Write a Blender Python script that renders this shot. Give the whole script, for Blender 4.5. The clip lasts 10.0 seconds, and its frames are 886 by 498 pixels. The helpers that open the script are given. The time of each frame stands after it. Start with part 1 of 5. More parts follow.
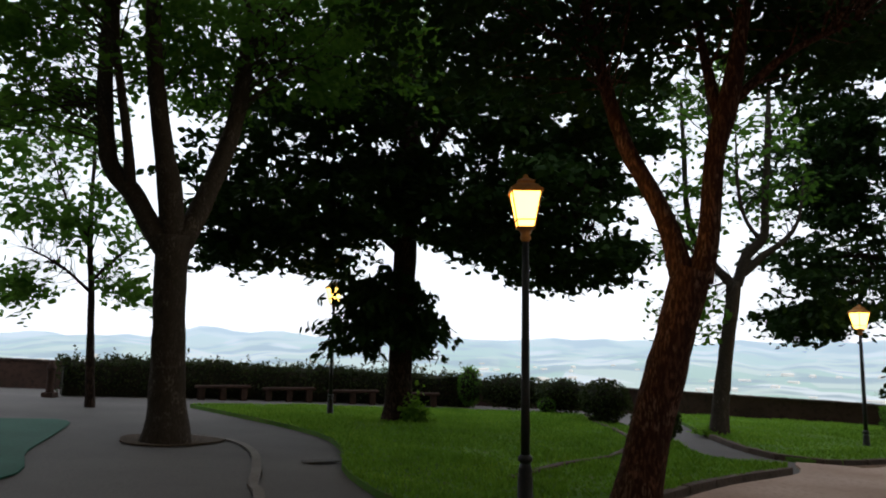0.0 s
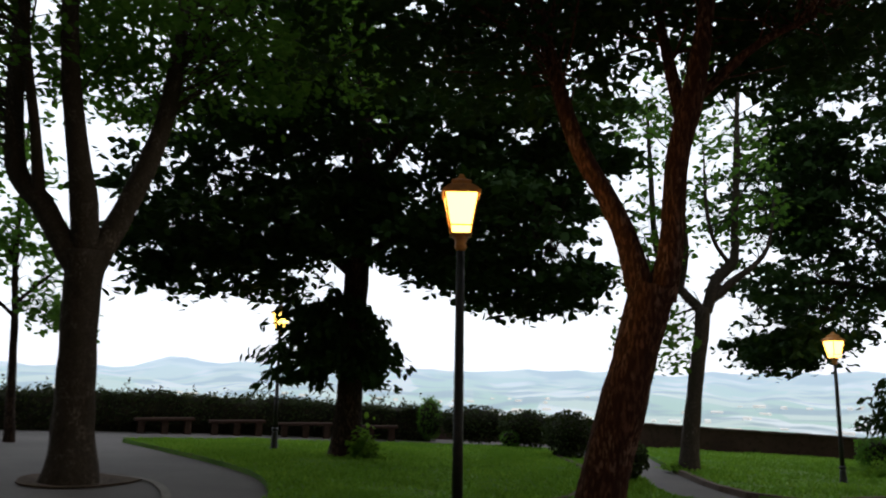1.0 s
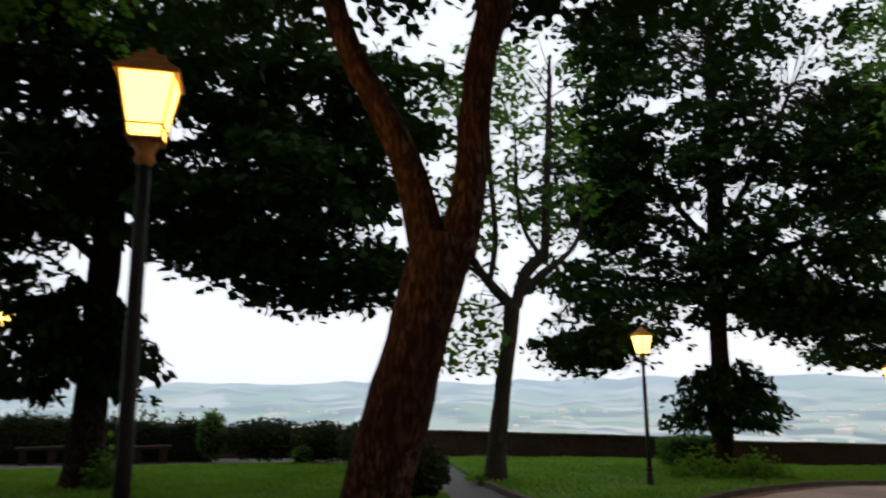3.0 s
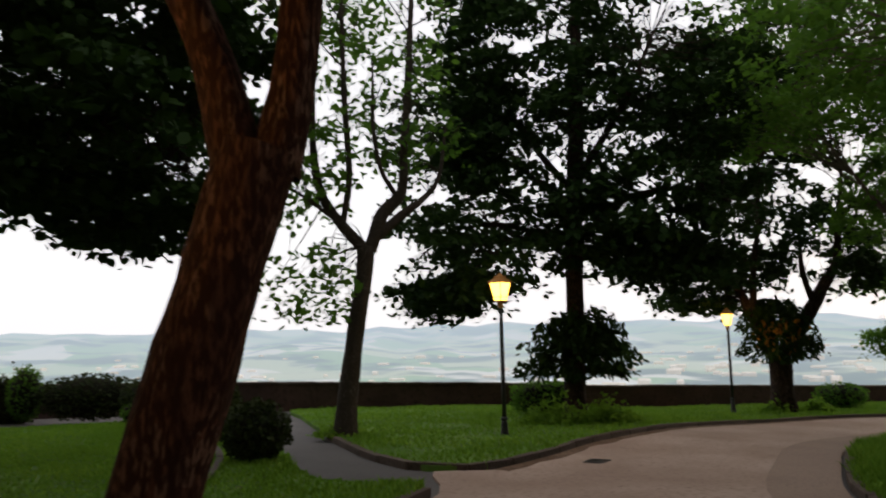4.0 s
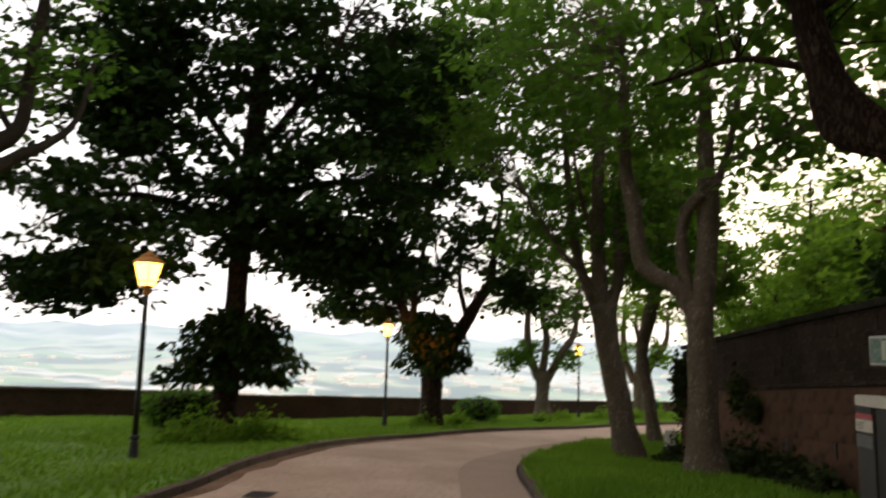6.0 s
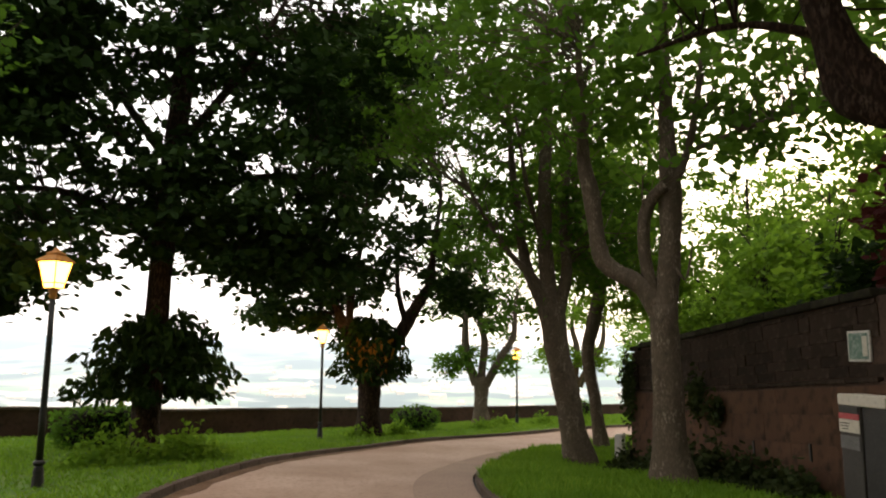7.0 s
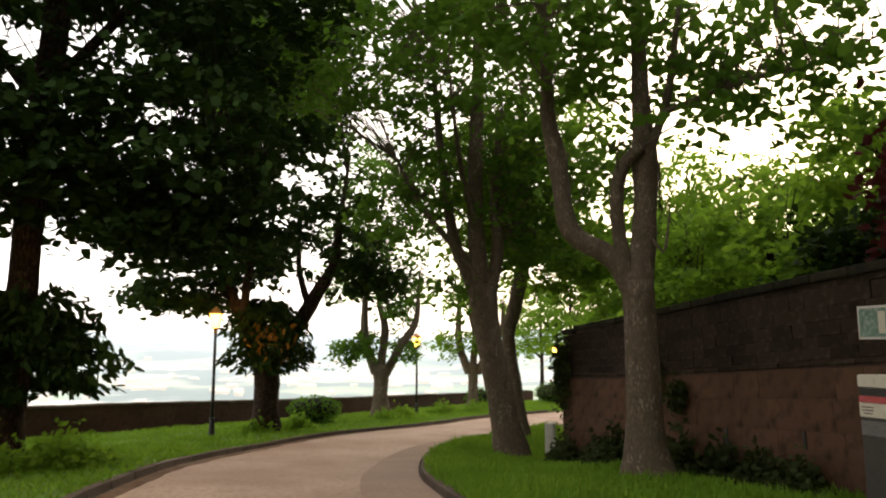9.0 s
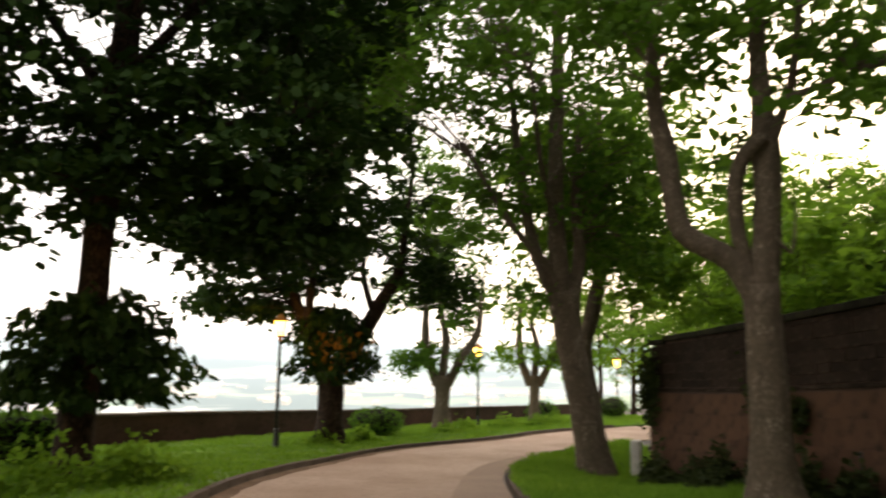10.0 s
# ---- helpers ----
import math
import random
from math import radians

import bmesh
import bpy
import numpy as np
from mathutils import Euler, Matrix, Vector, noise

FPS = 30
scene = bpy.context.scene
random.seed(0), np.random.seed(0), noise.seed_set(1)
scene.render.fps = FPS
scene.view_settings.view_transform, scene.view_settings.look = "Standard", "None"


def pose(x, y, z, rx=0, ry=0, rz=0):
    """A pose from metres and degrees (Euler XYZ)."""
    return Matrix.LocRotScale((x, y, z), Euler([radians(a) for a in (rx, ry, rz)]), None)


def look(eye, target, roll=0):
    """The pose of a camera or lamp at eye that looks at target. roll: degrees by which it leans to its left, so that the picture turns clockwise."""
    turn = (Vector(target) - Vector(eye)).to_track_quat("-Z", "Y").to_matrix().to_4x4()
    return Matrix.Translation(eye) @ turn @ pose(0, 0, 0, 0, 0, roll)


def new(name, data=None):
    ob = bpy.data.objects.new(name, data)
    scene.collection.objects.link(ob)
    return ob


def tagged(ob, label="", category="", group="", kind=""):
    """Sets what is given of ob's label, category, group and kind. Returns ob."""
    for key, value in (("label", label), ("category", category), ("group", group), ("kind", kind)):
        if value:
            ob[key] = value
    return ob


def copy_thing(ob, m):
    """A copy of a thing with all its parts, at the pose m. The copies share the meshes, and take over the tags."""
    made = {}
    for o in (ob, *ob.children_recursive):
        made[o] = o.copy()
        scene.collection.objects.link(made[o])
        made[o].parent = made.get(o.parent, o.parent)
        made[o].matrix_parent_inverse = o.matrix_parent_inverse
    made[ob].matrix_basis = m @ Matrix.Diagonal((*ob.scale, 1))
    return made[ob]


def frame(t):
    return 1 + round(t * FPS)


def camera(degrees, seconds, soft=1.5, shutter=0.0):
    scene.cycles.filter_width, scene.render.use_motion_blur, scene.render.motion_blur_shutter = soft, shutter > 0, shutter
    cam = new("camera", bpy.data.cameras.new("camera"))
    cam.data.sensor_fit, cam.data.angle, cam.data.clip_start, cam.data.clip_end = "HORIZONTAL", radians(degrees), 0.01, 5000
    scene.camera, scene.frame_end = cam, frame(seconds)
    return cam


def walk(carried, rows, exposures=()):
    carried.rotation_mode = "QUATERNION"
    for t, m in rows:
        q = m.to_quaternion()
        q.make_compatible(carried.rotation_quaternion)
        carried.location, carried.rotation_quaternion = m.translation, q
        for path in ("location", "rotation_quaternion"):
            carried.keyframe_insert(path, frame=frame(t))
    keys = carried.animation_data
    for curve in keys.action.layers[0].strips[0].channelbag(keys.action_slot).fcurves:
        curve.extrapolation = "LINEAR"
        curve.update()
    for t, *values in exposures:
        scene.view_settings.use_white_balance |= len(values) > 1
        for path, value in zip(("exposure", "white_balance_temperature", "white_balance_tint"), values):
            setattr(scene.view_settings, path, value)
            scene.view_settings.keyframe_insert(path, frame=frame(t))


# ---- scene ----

from mathutils import geometry

# ---------------------------------------------------------------- camera
cam = camera(61.46, 10.0, soft=2.0, shutter=0.4)
# seconds, x, y, z, yaw, pitch, roll
ROWS = [
    (0.0, 0.000, 0.000, 1.559, 1.22, 7.76, -0.92),
    (0.5, 0.265, 0.595, 1.560, 1.99, 8.70, -0.88),
    (1.0, 0.476, 1.152, 1.530, -0.75, 10.14, -0.99),
    (1.5, 0.645, 1.722, 1.490, -2.37, 10.40, -2.91),
    (2.0, 0.849, 2.311, 1.470, -3.41, 11.71, -1.74),
    (2.5, 1.078, 2.919, 1.420, -8.07, 12.05, 0.13),
    (3.0, 1.349, 3.526, 1.405, -14.48, 11.05, 0.63),
    (4.3, 2.031, 4.971, 1.467, -27.81, 6.56, 1.04),
    (4.5, 2.109, 5.224, 1.419, -29.76, 8.99, 1.25),
    (5.0, 2.399, 5.835, 1.357, -36.01, 10.25, 1.95),
    (5.5, 2.714, 6.430, 1.341, -43.02, 6.38, 1.02),
    (6.0, 2.991, 6.968, 1.353, -52.30, 7.58, -1.56),
    (6.2, 3.098, 7.176, 1.362, -54.44, 9.00, -1.00),
    (7.3, 3.823, 8.213, 1.289, -58.63, 7.63, 0.00),
    (7.5, 3.931, 8.410, 1.286, -59.13, 7.44, 0.52),
    (8.0, 4.159, 8.907, 1.284, -62.04, 8.80, 0.62),
    (8.5, 4.423, 9.416, 1.234, -64.76, 7.05, 1.00),
    (9.0, 4.695, 9.909, 1.201, -67.73, 7.44, -0.01),
    (9.5, 4.996, 10.427, 1.198, -70.02, 8.64, -0.35),
    (10.0, 5.266, 10.941, 1.177, -64.34, 8.26, -0.59),
]
EXPOSURES = [(0.0, -0.66, 6250, 8), (1.5, -0.72, 6250, 8), (3.0, -0.96, 6400, 9), (4.5, -0.94, 7050, 12), (5.5, -0.9, 7150, 12), (6.0, -0.4, 7300, 12), (7.5, 0.02, 7650, 12), (9.0, 0.05, 7750, 12), (10.0, 0.12, 7800, 12)]
walk(cam, [(t, pose(x, y, z, 90 + p, r, w)) for t, x, y, z, w, p, r in ROWS], EXPOSURES)

# ---------------------------------------------------------------- light
SUN_AZ, SUN_EL = radians(92), radians(14)      # clockwise from +y, and height: a low sun behind thin cloud
world = bpy.data.worlds.new("dusk_sky")
scene.world = world
world.use_nodes = True
wn, wl = world.node_tree.nodes, world.node_tree.links
sky = wn.new("ShaderNodeTexSky")
sky.sky_type = "NISHITA"
sky.sun_disc = False
sky.sun_elevation, sky.sun_rotation = SUN_EL, SUN_AZ
sky.air_density, sky.dust_density, sky.ozone_density = 1.0, 4.0, 1.5
veil = wn.new("ShaderNodeMix")
veil.data_type = "RGBA"
veil.inputs["Factor"].default_value = 0.72
veil.inputs["B"].default_value = (13.0, 13.2, 14.0, 1)
wl.new(sky.outputs["Color"], veil.inputs["A"])
bg = wn["Background"]
bg.inputs["Strength"].default_value = 0.20
wl.new(veil.outputs["Result"], bg.inputs["Color"])

sun = new("sun", bpy.data.lights.new("sun", "SUN"))
sun.data.energy, sun.data.angle, sun.data.color = 0.8, radians(14), (1.0, 0.84, 0.68)
sun.matrix_world = look((100 * math.sin(SUN_AZ), 100 * math.cos(SUN_AZ), 100 * math.tan(SUN_EL)), (0, 0, 0))

# ---------------------------------------------------------------- helpers
rng = np.random.default_rng(7)


def slope(x, y):
    """Height of the gently falling terrace, with a slight dip towards its far end."""
    u = np.clip((x - 13.0) / 8.0, 0.0, 1.0)
    return -0.0324 * x - 0.0161 * y - 0.22 * u * u * (3 - 2 * u)


def gz(x, y):
    """The terrace with the hollow in the grass at the far end of the old wall."""
    return slope(x, y) - 0.30 * np.exp(-((x - 22.2) / 3.4) ** 2 - ((y - 13.9) / 1.5) ** 2)


def thing(name, label, category, x, y, z=None, rz=0.0, group="", kind=""):
    ob = new(name)
    ob.empty_display_size = 0.2
    ob.matrix_basis = pose(x, y, gz(x, y) if z is None else z, 0, 0, rz)
    return tagged(ob, label, category, group, kind)


def link_mesh(name, me, material, parent=None, label=""):
    if material:
        me.materials.append(material)
    ob = new(name, me)
    if parent:
        ob.parent = parent
    return tagged(ob, label)


def part(name, bm, material, parent, label="", smooth=False):
    me = bpy.data.meshes.new(name)
    bm.to_mesh(me)
    bm.free()
    if smooth:
        me.shade_smooth()
    return link_mesh(name, me, material, parent, label)


def raw_part(name, verts, faces, material, parent=None, label="", smooth=False):
    me = bpy.data.meshes.new(name)
    me.from_pydata([tuple(v) for v in verts], [], faces)
    me.update()
    if smooth:
        me.shade_smooth()
    return link_mesh(name, me, material, parent, label)


def quad_part(name, co, per, material, parent=None, label=""):
    """A mesh of many separate leaves: co is (leaves, per, 3); per 6 gives two folded quads, per 3 a blade."""
    n = len(co)
    me = bpy.data.meshes.new(name)
    me.vertices.add(n * per)
    me.vertices.foreach_set("co", np.ascontiguousarray(co, dtype=np.float32).ravel())
    loop = np.array([0, 1, 2, 3, 3, 4, 5, 0]) if per == 6 else np.array([0, 1, 2])
    size = 4 if per == 6 else 3
    idx = (np.arange(n)[:, None] * per + loop[None]).ravel()
    me.loops.add(len(idx))
    me.loops.foreach_set("vertex_index", idx.astype(np.int32))
    me.polygons.add(len(idx) // size)
    me.polygons.foreach_set("loop_start", (np.arange(len(idx) // size) * size).astype(np.int32))
    me.update(calc_edges=True)
    me.validate()
    return link_mesh(name, me, material, parent, label)


def box(sx, sy, sz, bevel=0.0, at=(0, 0, 0), bm=None):
    """A box with its base centre at `at`."""
    own = bmesh.new()
    bmesh.ops.create_cube(own, size=1, matrix=Matrix.Translation((at[0], at[1], at[2] + sz / 2)) @ Matrix.Diagonal((sx, sy, sz, 1)))
    if bevel:
        bmesh.ops.bevel(own, geom=own.edges[:], offset=bevel, segments=2, affect="EDGES", profile=0.6)
    return own


def lathe(profile, sides=16):
    """Turned form: profile is (radius, height) from the bottom up."""
    bm = bmesh.new()
    rings = [[bm.verts.new((r * math.cos(a), r * math.sin(a), h)) for a in np.linspace(0, 2 * math.pi, sides, endpoint=False)] for r, h in profile]
    for lo, hi in zip(rings, rings[1:]):
        for i in range(sides):
            bm.faces.new((lo[i], lo[(i + 1) % sides], hi[(i + 1) % sides], hi[i]))
    bm.faces.new(rings[0][::-1])
    bm.faces.new(rings[-1])
    return bm


def spline(points, step):
    """Smooth curve through points of any dimension."""
    p = [np.array(q, float) for q in points]
    p = [2 * p[0] - p[1]] + p + [2 * p[-1] - p[-2]]
    out = []
    for i in range(1, len(p) - 2):
        n = max(2, int(np.linalg.norm((p[i + 1] - p[i])[:2 if len(p[0]) == 2 else 3]) / step))
        for k in range(n):
            u = k / n
            out.append(0.5 * (2 * p[i] + (p[i + 1] - p[i - 1]) * u + (2 * p[i - 1] - 5 * p[i] + 4 * p[i + 1] - p[i + 2]) * u * u
                              + (3 * p[i] - p[i - 1] - 3 * p[i + 1] + p[i + 2]) * u ** 3))
    out.append(p[-2])
    return np.array(out)


def tube(verts, faces, path, sides=12, rough=0.08, cap=True):
    """Adds a tapering limb along path rows (x, y, z, radius)."""
    base = len(verts)
    n = len(path)
    ref = Vector((0.3, 1, 0.1)).normalized()
    for i, q in enumerate(path):
        a, b = path[max(i - 1, 0)][:3], path[min(i + 1, n - 1)][:3]
        d = Vector(b - a).normalized()
        s = d.cross(ref).normalized()
        u = s.cross(d)
        for k in range(sides):
            th = 2 * math.pi * k / sides
            r = q[3]
            if rough:
                v = Vector((math.cos(th) * 1.6, math.sin(th) * 1.6, q[2] * 1.7 + q[0]))
                r *= 1 + rough * noise.noise(v) + 0.5 * rough * noise.noise(v * 3.1)
            verts.append(tuple(Vector(q[:3]) + s * (r * math.cos(th)) + u * (r * math.sin(th))))
    for i in range(n - 1):
        for k in range(sides):
            a, b = base + i * sides + k, base + i * sides + (k + 1) % sides
            faces.append((a, b, b + sides, a + sides))
    if cap:
        faces.append(tuple(base + (n - 1) * sides + k for k in range(sides)))


# ---------------------------------------------------------------- materials
def node_mat(name):
    m = bpy.data.materials.new(name)
    m.use_nodes = True
    nt = m.node_tree
    return m, nt.nodes, nt.links, nt.nodes["Principled BSDF"]


def mix_rgb(nodes, links, fac, a, b, blend="MIX"):
    n = nodes.new("ShaderNodeMix")
    n.data_type, n.blend_type = "RGBA", blend
    for key, v in (("Factor", fac), ("A", a), ("B", b)):
        if hasattr(v, "links"):
            links.new(v, n.inputs[key])
        elif key == "Factor":
            n.inputs[key].default_value = v
        else:
            n.inputs[key].default_value = (*v, 1)
    return n.outputs["Result"]


def noise_node(nodes, links, scale, detail=4.0, coords=None, stretch=None):
    tc = nodes.new("ShaderNodeTexCoord")
    out = tc.outputs[coords or "Object"]
    if stretch:
        mp = nodes.new("ShaderNodeMapping")
        mp.inputs["Scale"].default_value = stretch
        links.new(out, mp.inputs["Vector"])
        out = mp.outputs["Vector"]
    n = nodes.new("ShaderNodeTexNoise")
    n.inputs["Scale"].default_value, n.inputs["Detail"].default_value = scale, detail
    links.new(out, n.inputs["Vector"])
    return n


def ramp(nodes, links, fac, lo, hi):
    r = nodes.new("ShaderNodeMapRange")
    r.inputs["From Min"].default_value, r.inputs["From Max"].default_value = lo, hi
    links.new(fac, r.inputs["Value"])
    return r.outputs["Result"]


def surface(name, a, b, c, big=0.6, fine=12.0, rough=0.85, bump=0.3, depth=0.01, metal=0.0, stretch=None, vary=0.0):
    """Colour a to b in broad patches, flecked with c in the grain, with a fine relief."""
    m, nodes, links, p = node_mat(name)
    n1, n2 = noise_node(nodes, links, big, 5, stretch=stretch), noise_node(nodes, links, fine, 6, stretch=stretch)
    col = mix_rgb(nodes, links, ramp(nodes, links, n1.outputs["Fac"], 0.35, 0.65), a, b)
    col = mix_rgb(nodes, links, ramp(nodes, links, n2.outputs["Fac"], 0.5, 0.75), col, c)
    if vary:
        info = nodes.new("ShaderNodeObjectInfo")
        hsv = nodes.new("ShaderNodeHueSaturation")
        val = nodes.new("ShaderNodeMath")
        val.operation = "MULTIPLY_ADD"
        val.inputs[1].default_value, val.inputs[2].default_value = vary * 2, 1 - vary
        links.new(info.outputs["Random"], val.inputs[0])
        links.new(val.outputs[0], hsv.inputs["Value"])
        links.new(col, hsv.inputs["Color"])
        col = hsv.outputs["Color"]
    links.new(col, p.inputs["Base Color"])
    p.inputs["Roughness"].default_value, p.inputs["Metallic"].default_value = rough, metal
    p.inputs["Specular IOR Level"].default_value = 0.5 if rough < 0.7 else 0.12
    if bump:
        bp = nodes.new("ShaderNodeBump")
        bp.inputs["Strength"].default_value, bp.inputs["Distance"].default_value = bump, depth
        links.new(n2.outputs["Fac"], bp.inputs["Height"])
        links.new(bp.outputs["Normal"], p.inputs["Normal"])
    return m


def leaf_mat(name, dark, light, glow=0.35):
    """Thin leaf: each one its own green, part of the light passing through."""
    m, nodes, links, p = node_mat(name)
    g = nodes.new("ShaderNodeNewGeometry")
    n = noise_node(nodes, links, 0.7, 2)
    f = nodes.new("ShaderNodeMath")
    f.operation = "MULTIPLY"
    links.new(g.outputs["Random Per Island"], f.inputs[0])
    links.new(ramp(nodes, links, n.outputs["Fac"], 0.25, 0.75), f.inputs[1])
    col = mix_rgb(nodes, links, f.outputs[0], dark, light)
    links.new(col, p.inputs["Base Color"])
    p.inputs["Roughness"].default_value = 0.7
    p.inputs["Specular IOR Level"].default_value = 0.05
    t = nodes.new("ShaderNodeBsdfTranslucent")
    warm = mix_rgb(nodes, links, 0.5, col, tuple(min(1, v * k) for v, k in zip(light, (1.5, 1.6, 0.8))))
    links.new(warm, t.inputs["Color"])
    mx = nodes.new("ShaderNodeMixShader")
    mx.inputs["Fac"].default_value = glow
    links.new(p.outputs["BSDF"], mx.inputs[1])
    links.new(t.outputs["BSDF"], mx.inputs[2])
    links.new(mx.outputs["Shader"], nodes["Material Output"].inputs["Surface"])
    return m


def bark_mat(name, base, patch, pale, flake=5.0, furrow=0.0):
    m, nodes, links, p = node_mat(name)
    n1 = noise_node(nodes, links, 1.3, 4)
    n2 = noise_node(nodes, links, 9.0, 6, stretch=(1, 1, 0.25) if furrow else (1, 1, 0.6))
    tc = nodes.new("ShaderNodeTexCoord")
    mp = nodes.new("ShaderNodeMapping")
    mp.inputs["Scale"].default_value = (1, 1, 0.55)
    links.new(tc.outputs["Object"], mp.inputs["Vector"])
    warp = mix_rgb(nodes, links, 0.12, mp.outputs["Vector"], n2.outputs["Color"])
    v = nodes.new("ShaderNodeTexVoronoi")
    v.inputs["Scale"].default_value = flake
    links.new(warp, v.inputs["Vector"])
    sep = nodes.new("ShaderNodeSeparateColor")
    links.new(v.outputs["Color"], sep.inputs["Color"])
    col = mix_rgb(nodes, links, ramp(nodes, links, sep.outputs["Red"], 0.35, 0.6), base, patch)
    col = mix_rgb(nodes, links, ramp(nodes, links, sep.outputs["Green"], 0.72, 0.8), col, pale)
    col = mix_rgb(nodes, links, ramp(nodes, links, n1.outputs["Fac"], 0.4, 0.8), col, base)
    col = mix_rgb(nodes, links, ramp(nodes, links, n2.outputs["Fac"], 0.5, 0.68), col, tuple(x * 0.45 for x in base))
    n3 = noise_node(nodes, links, 34.0, 8, stretch=(1, 1, 0.3) if furrow else (1, 1, 0.5))
    col = mix_rgb(nodes, links, ramp(nodes, links, n3.outputs["Fac"], 0.46, 0.62), tuple(x * (0.38 if furrow else 0.75) for x in base), col)
    links.new(col, p.inputs["Base Color"])
    p.inputs["Roughness"].default_value = 0.95
    p.inputs["Specular IOR Level"].default_value = 0.08
    bp = nodes.new("ShaderNodeBump")
    bp.inputs["Strength"].default_value, bp.inputs["Distance"].default_value = 0.9, 0.045 if furrow else 0.02
    relief = nodes.new("ShaderNodeMath")
    relief.operation = "MULTIPLY_ADD"
    relief.inputs[1].default_value = 0.45
    links.new(n3.outputs["Fac"], relief.inputs[0])
    links.new(n2.outputs["Fac"], relief.inputs[2])
    links.new(relief.outputs[0], bp.inputs["Height"])
    links.new(bp.outputs["Normal"], p.inputs["Normal"])
    return m


def glow_mat(name, colour, strength):
    m, nodes, links, p = node_mat(name)
    p.inputs["Base Color"].default_value = (*colour, 1)
    p.inputs["Emission Color"].default_value = (*colour, 1)
    p.inputs["Emission Strength"].default_value = strength
    p.inputs["Roughness"].default_value = 0.4
    return m


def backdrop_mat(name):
    """Far valley and hills: fields and woods, with evening haze painted as a glow that grows with distance."""
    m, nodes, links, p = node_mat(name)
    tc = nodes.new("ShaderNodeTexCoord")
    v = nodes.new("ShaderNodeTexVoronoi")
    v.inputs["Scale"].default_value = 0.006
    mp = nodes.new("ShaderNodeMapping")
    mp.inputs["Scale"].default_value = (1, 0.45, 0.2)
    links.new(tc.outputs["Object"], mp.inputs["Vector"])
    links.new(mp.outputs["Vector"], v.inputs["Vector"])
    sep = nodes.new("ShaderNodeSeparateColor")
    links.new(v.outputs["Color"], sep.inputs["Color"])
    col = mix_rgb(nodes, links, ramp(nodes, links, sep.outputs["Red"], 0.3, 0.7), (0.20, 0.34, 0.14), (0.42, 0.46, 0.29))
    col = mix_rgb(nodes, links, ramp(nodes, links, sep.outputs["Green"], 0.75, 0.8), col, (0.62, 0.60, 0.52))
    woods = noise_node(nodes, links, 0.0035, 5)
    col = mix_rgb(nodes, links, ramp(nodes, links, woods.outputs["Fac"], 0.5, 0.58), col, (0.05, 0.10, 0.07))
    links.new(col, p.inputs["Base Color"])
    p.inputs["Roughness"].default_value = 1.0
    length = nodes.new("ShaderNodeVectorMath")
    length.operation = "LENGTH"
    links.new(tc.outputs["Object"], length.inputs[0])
    # pale blue emission stands in for the haze before the hills
    haze_glow = nodes.new("ShaderNodeEmission")
    haze_glow.inputs["Color"].default_value = (0.54, 0.655, 0.78, 1)
    haze_glow.inputs["Strength"].default_value = 1.95
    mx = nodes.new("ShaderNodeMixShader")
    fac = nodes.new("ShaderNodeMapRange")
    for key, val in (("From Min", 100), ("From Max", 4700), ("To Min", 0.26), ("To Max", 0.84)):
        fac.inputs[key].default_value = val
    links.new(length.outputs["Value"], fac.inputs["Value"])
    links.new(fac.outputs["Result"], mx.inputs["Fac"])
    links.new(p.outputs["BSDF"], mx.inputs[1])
    links.new(haze_glow.outputs["Emission"], mx.inputs[2])
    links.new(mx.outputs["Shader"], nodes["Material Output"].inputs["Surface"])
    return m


ASPHALT = surface("worn_grey_asphalt", (0.10, 0.094, 0.09), (0.135, 0.125, 0.118), (0.07, 0.066, 0.064), 0.35, 40, 0.9, 0.4, 0.006)
ROAD = surface("pinkish_tarmac", (0.32, 0.222, 0.172), (0.45, 0.332, 0.265), (0.24, 0.165, 0.13), 0.5, 14, 0.85, 0.35, 0.006)
ROAD_EDGE = surface("dusty_road_gutter", (0.32, 0.23, 0.18), (0.28, 0.20, 0.16), (0.20, 0.15, 0.115), 0.9, 25, 0.9, 0.4, 0.006)
TURF = surface("lawn_turf", (0.058, 0.14, 0.024), (0.11, 0.215, 0.036), (0.13, 0.125, 0.05), 0.5, 9, 0.95, 0.8, 0.03)
LITTER = surface("leaf_litter", (0.12, 0.072, 0.045), (0.18, 0.115, 0.078), (0.06, 0.04, 0.026), 1.5, 16, 1.0, 0.7, 0.01)
GREEN_MAT = surface("green_play_surface", (0.016, 0.075, 0.05), (0.026, 0.10, 0.066), (0.012, 0.05, 0.035), 0.8, 20, 0.8, 0.2, 0.004)
KERB = surface("grey_kerb_stone", (0.085, 0.064, 0.05), (0.125, 0.098, 0.08), (0.04, 0.034, 0.024), 1.5, 22, 0.9, 0.5, 0.006, vary=0.15)
EDGING = surface("pale_edging_stone", (0.17, 0.155, 0.14), (0.14, 0.125, 0.11), (0.09, 0.08, 0.07), 1.2, 18, 0.9, 0.4, 0.005)
BRICK_DARK = surface("dark_weathered_brick", (0.042, 0.027, 0.022), (0.065, 0.039, 0.03), (0.024, 0.019, 0.016), 1.1, 7, 0.95, 0.8, 0.02)
COPING = surface("parapet_coping", (0.07, 0.055, 0.047), (0.10, 0.075, 0.062), (0.04, 0.04, 0.03), 1.5, 10, 0.95, 0.6, 0.01, vary=0.2)
STONE = surface("reddish_wall_stone", (0.108, 0.060, 0.039), (0.068, 0.039, 0.026), (0.032, 0.023, 0.017), 0.9, 5, 0.95, 0.6, 0.012, vary=0.16)
